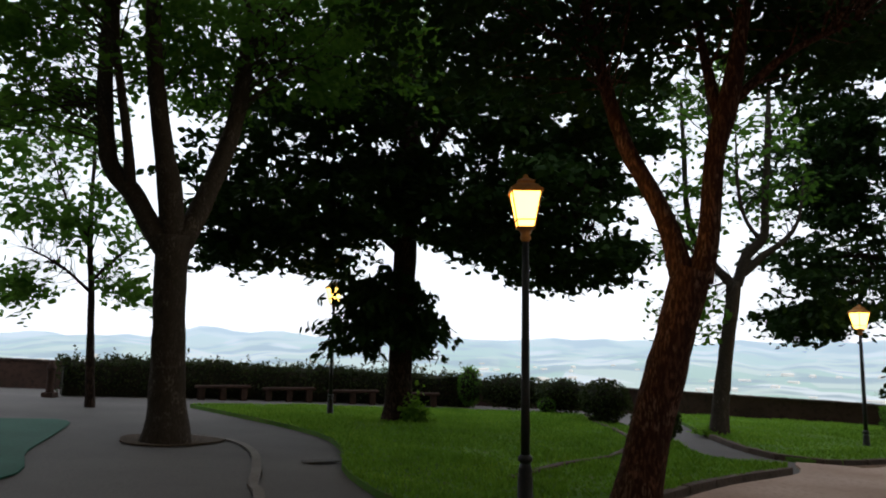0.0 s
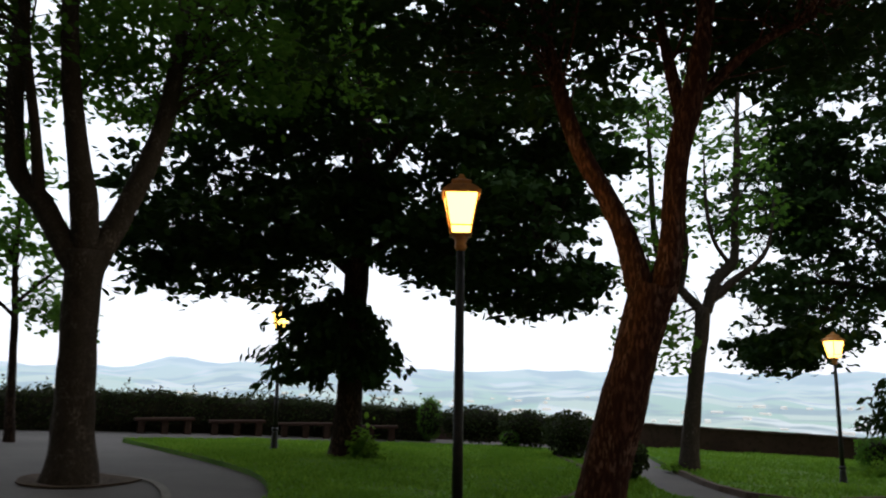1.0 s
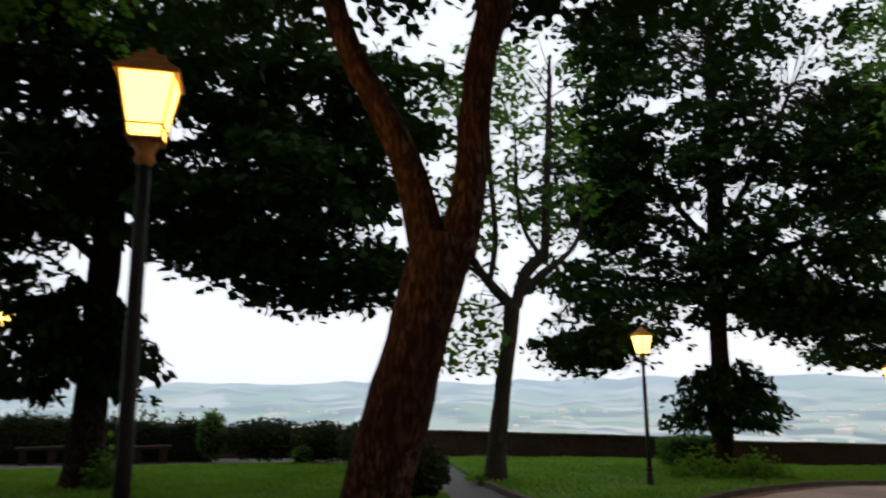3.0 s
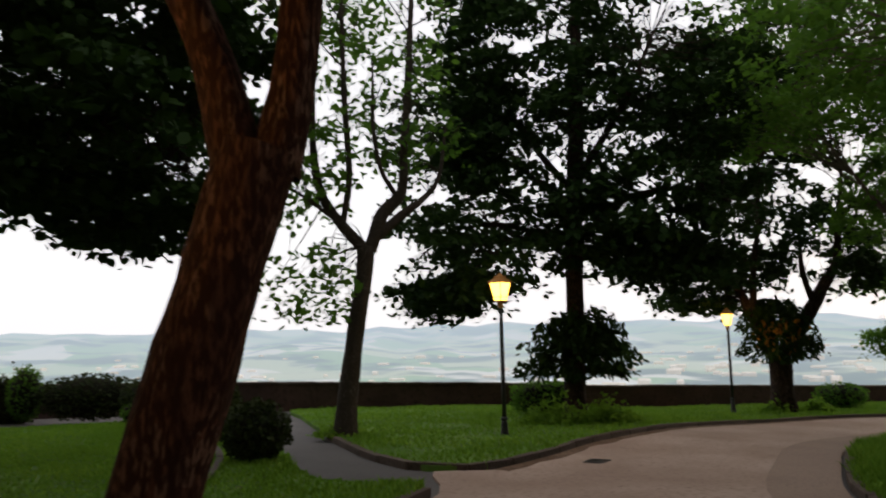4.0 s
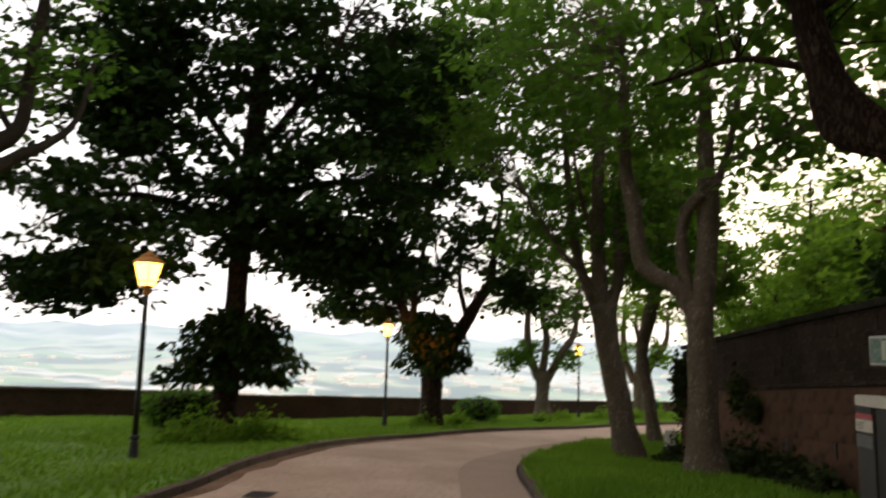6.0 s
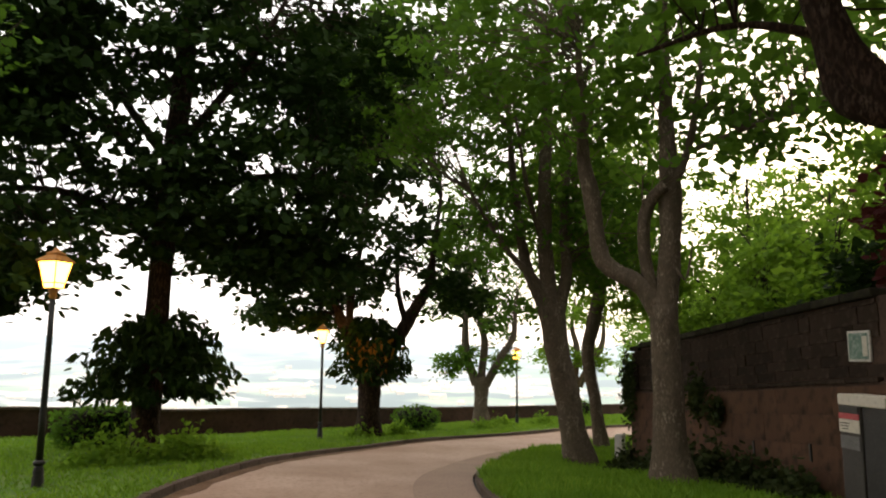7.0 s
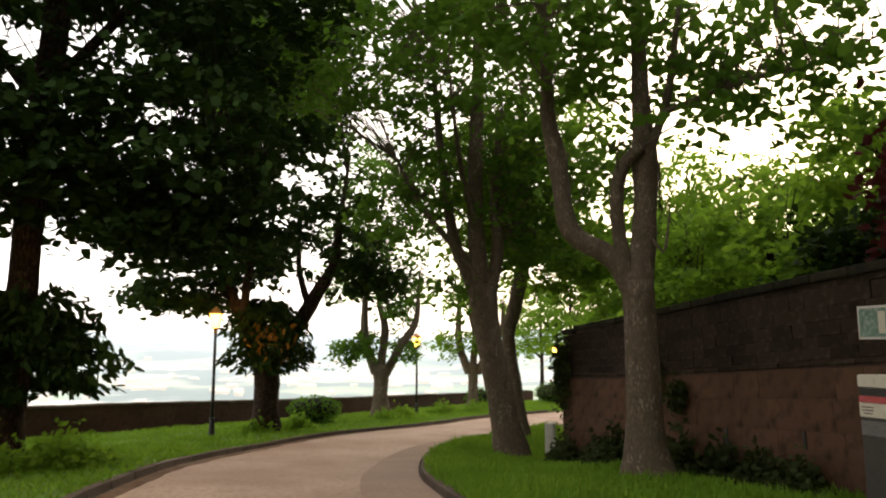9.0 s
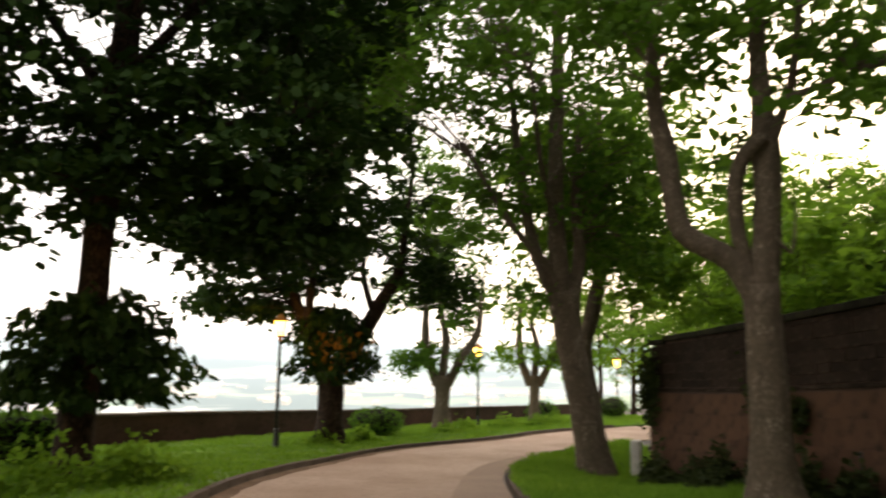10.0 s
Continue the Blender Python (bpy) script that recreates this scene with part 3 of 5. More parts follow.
WLEN = float(np.linalg.norm(W1 - W0))


def wall_point(u, out, h):
    p = W0 + WDIR * u + WOUT * out
    return (p[0], p[1], slope(*(W0 + WDIR * u)) + h)


def wall_turn(u):
    """Turn of a piece lying in the wall, tilted with the fall of the ground."""
    a, b = slope(*(W0 + WDIR * (u - 0.3))), slope(*(W0 + WDIR * (u + 0.3)))
    return Matrix.Rotation(math.atan2(WDIR[1], WDIR[0]), 4, "Z") @ Matrix.Rotation(-math.atan2(b - a, 0.6), 4, "Y")


def wall_top(u):
    return float(np.interp(u, [0, 0.6, 2.6, 6.5, 9.5, WLEN], [2.58, 2.7, 2.74, 2.76, 2.74, 2.66]))


def old_wall():
    root = thing("old_wall", "old reddish stone retaining wall with a dark stained upper band", "wall", W0[0], W0[1], kind="structure")
    inv = root.matrix_basis.inverted()
    vs, fs = [], []
    us = np.linspace(0, WLEN, 40)
    for u in us:
        hw = wall_top(u)
        for out, h in ((0, -0.9), (0, 1.66), (-0.05, 1.68), (-0.05, hw), (-0.55, hw), (-0.55, -0.9)):
            vs.append(inv @ Vector(wall_point(u, out, h)))
    for i in range(len(us) - 1):
        for k in range(5):
            a = i * 6 + k
            fs.append((a, a + 1, a + 7, a + 6))
    fs += [tuple(range(6)), tuple(range(len(vs) - 6, len(vs)))]
    raw_part("wall_core", vs, fs, MORTAR, root)
    # return at the far end
    e = [W0, W0 - WOUT * 5.0]
    vs2 = []
    for p in e:
        for du, h in ((0.0, -0.6), (0.0, 2.38), (0.5, 2.38), (0.5, -0.6)):
            q = p + WDIR * du
            vs2.append(inv @ Vector((q[0], q[1], slope(*q) + h)))
    raw_part("wall_return", vs2, [(0, 1, 5, 4), (1, 2, 6, 5), (2, 3, 7, 6), (4, 5, 6, 7)], STONE_HIGH, root)
    wr = random.Random(9)
    # lower face: large squared blocks
    h = -0.36
    while h < 1.58:
        ch = min(wr.choice((0.34, 0.42, 0.5)), 1.62 - h)
        u = wr.uniform(-0.2, 0.0)
        while u < 9.4:
            ln = wr.uniform(0.45, 1.25)
            a, b = max(u, 0.0), u + ln
            if b - a > 0.12:
                bm = box(b - a - 0.003, 0.07, ch - 0.003, 0.004)
                for v in bm.verts:
                    v.co += Vector((wr.uniform(-0.003, 0.003), 0, wr.uniform(-0.003, 0.003)))
                st = part("stone", bm, STONE, root)
                c = wall_point((a + b) / 2, wr.uniform(-0.018, -0.010), h)
                st.matrix_basis = inv @ Matrix.Translation(c) @ wall_turn((a + b) / 2)
            u += ln
        h += ch
    # upper band: smaller darker rubble
    h = 1.74
    while h < 2.66:
        ch = wr.choice((0.15, 0.19, 0.23))
        u = 0.0
        while u < 9.4:
            ln = wr.uniform(0.22, 0.6)
            fit = min(ch, wall_top(u + ln / 2) - 0.02 - h)
            if fit > 0.06:
                bm = box(ln - 0.006, 0.08, fit - 0.006, 0.008)
                for v in bm.verts:
                    v.co += Vector((wr.uniform(-0.006, 0.006), 0, wr.uniform(-0.006, 0.006)))
                st = part("stone", bm, STONE_HIGH, root)
                c = wall_point(u + ln / 2, -0.07 + wr.uniform(-0.008, 0.008), h)
                st.matrix_basis = inv @ Matrix.Translation(c) @ wall_turn(u + ln / 2)
            u += ln
        h += ch
    # string course and capping
    for k in range(14):
        u = 0.02 + k * 0.69
        bm = box(0.675, 0.11, 0.065, 0.015)
        st = part("ledge_stone", bm, STONE_HIGH, root)
        st.matrix_basis = inv @ Matrix.Translation(wall_point(u + 0.34, -0.02, 1.655)) @ wall_turn(u + 0.34)
        bm = box(0.675, 0.68, 0.12, 0.03)
        st = part("cap_stone", bm, CAP, root)
        st.matrix_basis = inv @ Matrix.Translation(wall_point(u + 0.34, -0.3, wall_top(u + 0.34) - 0.015)) @ wall_turn(u + 0.34)
    # narrow weep slits
    for u, h in ((6.35, 0.56), (8.05, 0.58)):
        st = part("weep_slit", box(0.05, 0.05, 0.24), BLACK_STEEL, root, "dark narrow drain slit")
        st.matrix_basis = inv @ Matrix.Translation(wall_point(u, 0.015, h)) @ wall_turn(u)


old_wall()
WALL_YAW = math.degrees(math.atan2(WDIR[1], WDIR[0]))

# ---------------------------------------------------------------- leaves and trees
def leaf_cloud(centres, outward, size, g, droop=0.35, flat=0.6, slim=1.0):
    """Folded leaves at the given places; outward steers where the tips point."""
    n = len(centres)
    nrm = g.normal(0, 1, (n, 3)) * (1 - flat) * 1.3
    nrm[:, 2] += flat + 0.2
    nrm /= np.linalg.norm(nrm, axis=1, keepdims=True) + 1e-9
    tip = outward + g.normal(0, 0.7, (n, 3))
    tip[:, 2] -= droop
    tip -= nrm * np.sum(tip * nrm, axis=1, keepdims=True)
    tip /= np.linalg.norm(tip, axis=1, keepdims=True) + 1e-9
    side = np.cross(nrm, tip)
    ln = size * g.uniform(0.65, 1.25, n)[:, None]
    wd = ln * g.uniform(0.55, 0.85, n)[:, None] * slim
    base = centres - tip * ln * 0.5
    co = np.zeros((n, 6, 3))
    co[:, 0] = base
    co[:, 1] = base + tip * ln * 0.32 + side * wd * 0.48 - nrm * ln * 0.08
    co[:, 2] = base + tip * ln * 0.72 + side * wd * 0.36 - nrm * ln * 0.12
    co[:, 3] = base + tip * ln - nrm * ln * 0.14
    co[:, 4] = base + tip * ln * 0.72 - side * wd * 0.36 - nrm * ln * 0.12
    co[:, 5] = base + tip * ln * 0.32 - side * wd * 0.48 - nrm * ln * 0.08
    return co


def tree(name, label, x, y, right, trunk, limbs, lobes, bark, leaf, seed, size=0.2, per=60, spread=0.5, skirt=(), skirt_leaf=None, flare=1.08, tier=0.35, fill=1.0, group="park trees"):
    """trunk and limbs: rows (offset along right, height, radius); a limb starts with its lean in depth per metre of height.
    lobes: (offset, depth, height, half widths x 3, number of leaf sprays)."""
    g = np.random.default_rng(seed)
    root = thing(name, label, "tree", x, y, group=group)
    rx, ry = right
    r3, d3 = np.array((rx, ry, 0.0)), np.array((-ry, rx, 0.0))
    up = np.array((0, 0, 1.0))
    vs, fs = [], []
    pts = [(*(r3 * o)[:2], h, r) for o, h, r in trunk]
    pts[0] = (pts[0][0], pts[0][1], min(pts[0][2], 0) - 0.15, pts[0][3] * flare)
    path = spline(pts, 0.16)
    foot = path[:, 2] < 0.5
    path[foot, 3] *= 1 + 0.16 * (0.5 - path[foot, 2].clip(0, 0.5)) / 0.5
    tube(vs, fs, path, 16, 0.10)
    raw_part("trunk", vs, fs, bark, root, smooth=True)
    axes = [path]
    for lean, *rows in limbs:
        h0 = rows[0][1]
        lp = [(*((r3 * o + d3 * lean * (h - h0))[:2]), h, r) for o, h, r in rows]
        lq = spline(lp, 0.16)
        vs, fs = [], []
        tube(vs, fs, lq, 12, 0.12)
        raw_part("limb", vs, fs, bark, root, smooth=True)
        axes.append(lq)
    lowest = min(rows[0][1] for _, *rows in limbs)
    wood = np.concatenate([path[path[:, 2] > min(lowest + 0.2, path[:, 2].max() - 0.1)]] + [a[len(a) // 4:] for a in axes[1:]])
    bvs, bfs, leaves_co = [], [], []
    for o, dep, h, a, b, c, count in lobes:
        count = max(4, int(count * fill))
        q = g.normal(0, 1, (count, 3))
        q /= np.linalg.norm(q, axis=1, keepdims=True)
        q *= (g.uniform(0, 1, (count, 1)) ** 0.42)
        mid = r3 * o + d3 * dep + up * h
        cen = mid + q[:, :1] * a * r3 + q[:, 1:2] * b * d3 + q[:, 2:] * c * up
        for p in cen:
            d = np.linalg.norm(wood[:, :3] - p - np.array((0, 0, -0.5)), axis=1)
            w = wood[int(np.argmin(d + g.uniform(0, 0.8, len(d))))]
            mp = (w[:3] * 0.45 + p * 0.55) + np.array((0, 0, 0.3)) + g.normal(0, 0.22, 3)
            r0 = min(w[3] * 0.45, float(g.uniform(0.008, 0.022)))
            tube(bvs, bfs, spline([(*w[:3], r0), (*mp, r0 * 0.6), (*p, 0.006)], 0.5), 5, 0, False)
            out = p - np.array((w[0], w[1], p[2]))
            out = out / (np.linalg.norm(out) + 1e-6)
            # a spray: a few thin shoots fan out from the twig's end and arch down
            shoots = int(g.integers(4, 7))
            k = max(4, int(per * g.uniform(0.6, 1.3) / shoots))
            for _ in range(shoots):
                th = math.atan2(out[1], out[0]) + g.normal(0, 1.0)
                ln = spread * g.uniform(0.7, 1.7)
                u = np.sqrt(g.uniform(0.0, 1, k))
                rise = g.normal(0, tier * 0.8)
                c = np.stack([np.cos(th) * ln * u, np.sin(th) * ln * u, rise * ln * u - 0.32 * ln * u * u], 1)
                c += g.normal(0, 1, (k, 3)).clip(-1.8, 1.8) * np.array((0.13, 0.13, 0.07)) * (0.6 + spread)
                dirs = np.tile(np.array((math.cos(th), math.sin(th), 0.0)), (k, 1))
                leaves_co.append(leaf_cloud(p + c, dirs, size, g))
    tagged(raw_part("fine_branching", bvs, bfs, bark, root, smooth=True), kind="stuff")
    quad_part("crown", np.concatenate(leaves_co), 6, leaf, root)
    sk = []
    for o, low, high, wide, count in skirt:
        # shoots leave the stem at all heights, arch outwards and hang; the lower ones reach farthest
        for _ in range(count // 28):
            f, th = g.uniform(0, 1), g.uniform(0, 2 * np.pi)
            lim = 0.84 + 0.16 * math.sin(th * 3 + seed) + 0.12 * math.sin(th * 7 + 2 * seed)
            ln = wide * lim * (0.92 - 0.36 * (f - 0.25) ** 2 / 0.5625) * g.uniform(0.62, 1.12)
            z0 = low + (high - low) * f
            u = np.sqrt(g.uniform(0.02, 1, 28))
            fan = th + g.normal(0, 0.12, 28)
            hh = z0 + 0.3 * ln * u - (0.26 + 0.34 * f + g.uniform(-0.08, 0.14)) * ln * u * u + g.normal(0, 0.06, 28)
            p = np.stack([r3[0] * o + ln * u * np.cos(fan), r3[1] * o + ln * u * np.sin(fan), hh], 1)
            out = np.stack([np.cos(fan), np.sin(fan), -0.3 - 0.9 * u], 1)
            sk.append(leaf_cloud(p, out, size * 1.1, g, droop=0.6, flat=0.4, slim=0.62))
    if sk:
        quad_part("skirt", np.concatenate(sk), 6, skirt_leaf or leaf, root, "drooping leafy shoots round the trunk")
    return root


# plane tree on the asphalt, three upright limbs
tree("plane_tree", "tall plane tree with three upright limbs on the asphalt", -4.95, 12.8, (0.93, 0.36),
     [(0.01, 0.0, 0.36), (0.0, 0.78, 0.30), (-0.04, 1.74, 0.275), (-0.08, 2.91, 0.275), (-0.09, 3.5, 0.33)],
     [(0.12, (-0.2, 3.3, 0.23), (-0.51, 3.77, 0.186), (-0.79, 4.25, 0.176), (-1.13, 4.62, 0.156), (-1.27, 5.1, 0.146), (-1.41, 6.61, 0.128), (-1.48, 8.9, 0.08)),
      (-0.2, (-0.83, 4.4, 0.1), (-0.95, 5.3, 0.08), (-1.18, 6.65, 0.065), (-1.2, 7.6, 0.04)),
      (-0.1, (-0.07, 3.5, 0.22), (-0.2, 4.4, 0.205), (-0.37, 5.31, 0.16), (-0.59, 6.74, 0.141), (-0.74, 9.2, 0.08)),
      (0.15, (0.06, 3.35, 0.21), (0.38, 4.15, 0.181), (0.68, 5.01, 0.174), (0.92, 6.0, 0.156), (1.02, 6.99, 0.137), (1.09, 9.2, 0.08))],
     # the last two lobes are added out of view to shade the foreground
     [(-2.6, 0.0, 7.2, 2.6, 2.4, 2.2, 70), (1.6, 0.2, 8.4, 3.0, 2.8, 1.9, 125), (-0.4, 0.3, 9.2, 3.6, 3.0, 2.0, 80), (-3.2, 0.8, 5.6, 1.5, 1.5, 1.0, 24), (2.6, -0.3, 7.4, 1.8, 2.0, 1.0, 50), (-1.6, -1.4, 6.9, 2.0, 1.4, 0.8, 40), (0.2, 0.9, 7.2, 1.7, 1.2, 1.0, 36), (-2.4, 1.0, 6.3, 1.4, 1.2, 0.9, 24), (0.8, -5.0, 9.0, 3.6, 2.8, 1.3, 130), (-3.8, -4.6, 8.8, 3.2, 3.0, 1.3, 110)],
     BARK_SHADED, LEAF_PLANE, 21, size=0.15, per=75, spread=0.55, fill=0.7)

# broad dark chestnut in the lawn
tree("chestnut_tree", "broad dark horse chestnut with drooping shoots low on the trunk", -1.57, 18.93, (1.0, 0.08),
     [(0.04, 0.0, 0.38), (0.09, 1.4, 0.30), (0.11, 2.82, 0.288), (0.18, 5.01, 0.285), (0.18, 8.04, 0.24), (0.19, 12.0, 0.12)],
     [(0.1, (0.16, 4.2, 0.12), (-1.2, 5.3, 0.1), (-2.6, 5.8, 0.07), (-4.2, 5.4, 0.03)), (-0.2, (0.16, 4.6, 0.12), (1.5, 5.5, 0.09), (3.2, 5.6, 0.06), (5.0, 5.0, 0.03)),
      (0.4, (0.17, 5.8, 0.12), (-1.0, 7.4, 0.09), (-1.8, 9.2, 0.05)), (-0.4, (0.17, 6.0, 0.12), (1.2, 7.6, 0.09), (2.2, 9.4, 0.05))],
     [(-2.7, -0.3, 5.8, 2.9, 3.6, 1.5, 104), (2.9, -0.3, 5.7, 3.3, 3.6, 1.55, 112), (4.6, 0.0, 4.2, 1.8, 1.8, 0.75, 60), (2.4, -0.8, 4.5, 1.4, 1.4, 0.5, 36), (-4.0, 0.0, 4.6, 1.5, 1.7, 0.7, 40), (-1.9, -0.8, 4.8, 1.5, 1.3, 0.4, 24), (0.2, 0.0, 8.2, 5.2, 4.4, 1.9, 165), (-2.4, 0.0, 8.0, 2.2, 2.4, 1.4, 34), (0.2, 0.0, 11.0, 3.8, 3.4, 1.9, 90), (0.2, -0.8, 5.6, 1.4, 1.2, 1.2, 40), (1.2, -2.0, 7.6, 3.2, 1.6, 1.2, 35), (4.3, -0.2, 7.6, 2.4, 2.4, 1.8, 122), (-1.2, 0.2, 4.1, 1.4, 1.2, 0.4, 14)],
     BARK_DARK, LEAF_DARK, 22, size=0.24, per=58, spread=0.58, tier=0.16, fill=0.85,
     skirt=[(-0.25, 1.65, 3.75, 2.15, 4200)])

# leaning plane beside the lamp
tree("plane_tree", "leaning plane tree with a forked trunk, bark reddened for warm light", 2.46, 8.78, (0.985, -0.17),
     [(-0.50, 0.0, 0.25), (-0.26, 0.88, 0.24), (-0.05, 1.64, 0.23), (0.13, 2.27, 0.222), (0.27, 2.75, 0.235)],
     [(0.05, (0.17, 2.62, 0.155), (0.03, 3.2, 0.128), (-0.12, 3.59, 0.115), (-0.3, 3.95, 0.107), (-0.46, 4.28, 0.1), (-0.66, 4.95, 0.09), (-1.1, 6.9, 0.055)),
      (-0.05, (0.34, 2.62, 0.165), (0.44, 3.1, 0.132), (0.49, 3.57, 0.121), (0.54, 4.1, 0.122), (0.65, 4.5, 0.128), (0.75, 4.9, 0.112), (1.05, 6.7, 0.055)),
      (0.3, (0.66, 4.5, 0.085), (0.56, 5.1, 0.07), (0.45, 6.3, 0.04)),
      (-0.2, (0.7, 4.7, 0.06), (1.4, 5.3, 0.045), (2.1, 5.6, 0.02))],
     # the last four lobes lie unseen overhead, added to block sky light
     [(-1.5, 0.6, 6.2, 2.3, 2.2, 1.1, 98), (1.5, 0.4, 6.4, 2.0, 2.0, 1.1, 52), (0.2, 0.8, 7.6, 3.0, 2.8, 1.2, 105), (2.6, 1.0, 6.0, 1.2, 1.4, 0.6, 18), (-2.6, -3.4, 8.8, 3.2, 2.6, 1.1, 130), (1.6, -4.2, 9.2, 3.2, 2.8, 1.1, 130), (4.2, -1.4, 9.0, 2.6, 3.0, 1.1, 100), (0.0, -8.0, 10.0, 4.4, 3.0, 1.1, 150)],
     # this plane shares the chestnuts' near-black leaf colour
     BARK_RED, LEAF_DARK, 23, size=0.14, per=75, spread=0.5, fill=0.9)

# slender leaning plane near the parapet, sparse crown
tree("plane_tree", "slender leaning plane tree with a sparse bright crown", 6.72, 19.7, (0.95, -0.31),
     [(-0.06, 0.0, 0.235), (0.03, 0.84, 0.212), (0.18, 1.97, 0.184), (0.39, 3.37, 0.18), (0.45, 4.0, 0.19)],
     [(0.1, (0.39, 3.95, 0.142), (-0.08, 4.49, 0.118), (-0.49, 5.15, 0.1), (-0.67, 6.11, 0.083), (-0.7, 7.33, 0.072), (-0.75, 9.6, 0.04)),
      (-0.1, (-0.05, 4.43, 0.075), (0.1, 5.52, 0.071), (0.0, 7.36, 0.066), (-0.04, 9.8, 0.035)),
      (0.0, (0.52, 3.9, 0.15), (0.8, 4.68, 0.143), (1.22, 5.18, 0.12), (1.29, 6.17, 0.091), (1.42, 7.81, 0.086), (1.52, 9.9, 0.04)),
      (0.2, (0.7, 4.2, 0.107), (1.22, 4.69, 0.096), (1.7, 5.06, 0.072), (2.07, 5.57, 0.049), (2.3, 6.8, 0.03)),
      (-0.3, (1.1, 5.1, 0.06), (0.77, 5.66, 0.054), (0.62, 6.52, 0.048), (0.6, 7.8, 0.02)),
      (0.0, (-0.1, 4.5, 0.05), (-0.9, 5.1, 0.04), (-1.6, 5.5, 0.02))],
     [(-0.5, 0.0, 3.3, 0.9, 1.0, 0.9, 20), (-0.7, 0.0, 5.6, 0.8, 1.2, 1.2, 22), (0.2, 0.0, 7.8, 1.9, 1.7, 1.8, 46), (1.6, 0.2, 6.6, 0.9, 1.0, 1.2, 16), (0.3, 0.0, 9.6, 2.0, 1.8, 1.1, 34)],
     BARK_SHADED, LEAF_PLANE, 24, size=0.17, per=26, spread=0.42, tier=0.5)

# second dark chestnut
tree("chestnut_tree", "tall dark horse chestnut with a skirt of shoots on the lawn", 13.42, 21.2, (0.81, -0.58),
     [(0.0, 0.0, 0.29), (0.12, 2.29, 0.245), (0.2, 5.02, 0.24), (0.38, 8.02, 0.21), (0.55, 12.5, 0.1)],
     [(0.1, (0.25, 4.2, 0.11), (-1.2, 5.2, 0.09), (-2.8, 5.3, 0.05), (-4.0, 4.6, 0.025)), (-0.2, (0.3, 4.8, 0.11), (1.6, 5.8, 0.09), (3.2, 6.0, 0.05), (4.2, 5.6, 0.03)),
      (0.15, (0.38, 5.6, 0.1), (-1.2, 6.9, 0.07), (-2.4, 7.5, 0.05), (-3.6, 7.6, 0.025)), (-0.15, (0.22, 4.3, 0.07), (1.2, 4.9, 0.055), (2.4, 4.7, 0.035), (3.6, 3.9, 0.015)), (-0.6, (0.2, 4.4, 0.07), (-1.0, 4.9, 0.05), (-2.2, 4.4, 0.03), (-2.8, 3.8, 0.015)), (0.4, (0.3, 6.0, 0.11), (-0.8, 7.6, 0.08), (-1.8, 9.4, 0.04)), (-0.4, (0.3, 6.4, 0.11), (1.6, 8.2, 0.08), (2.4, 9.8, 0.04))],
     [(-2.5, 0.0, 5.0, 2.3, 3.0, 1.6, 110), (2.6, 0.0, 5.6, 2.2, 3.0, 1.7, 105), (0.4, 0.0, 8.2, 3.8, 3.4, 1.9, 88), (0.7, 0.0, 11.6, 3.6, 3.0, 2.0, 130), (-2.4, 0.0, 9.7, 1.6, 2.0, 1.6, 70), (-1.8, 0.0, 12.3, 1.6, 2.2, 1.4, 60), (-3.4, 0.0, 3.4, 1.2, 1.4, 0.6, 40), (2.8, -0.4, 3.9, 1.4, 1.5, 0.5, 42), (-2.4, -1.6, 3.7, 1.1, 1.0, 0.4, 26), (3.4, 0.0, 8.4, 2.0, 2.6, 1.6, 82), (-3.1, 0.0, 7.8, 1.7, 1.8, 1.4, 52), (-2.4, 0.3, 8.6, 1.5, 1.6, 1.2, 44), (-1.9, -0.6, 6.9, 1.3, 1.2, 1.0, 30), (-3.4, 0.3, 3.6, 1.0, 1.0, 0.35, 22), (1.9, 0.2, 4.6, 1.6, 1.4, 0.7, 36), (2.2, -0.6, 4.2, 1.6, 1.4, 0.6, 30), (0.3, -0.6, 5.6, 1.6, 1.4, 1.6, 60), (0.5, -0.6, 8.6, 1.6, 1.4, 1.6, 40)],
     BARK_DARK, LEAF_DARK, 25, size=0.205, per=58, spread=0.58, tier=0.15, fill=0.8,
     skirt=[(0.26, 1.15, 2.9, 1.98, 3800)])

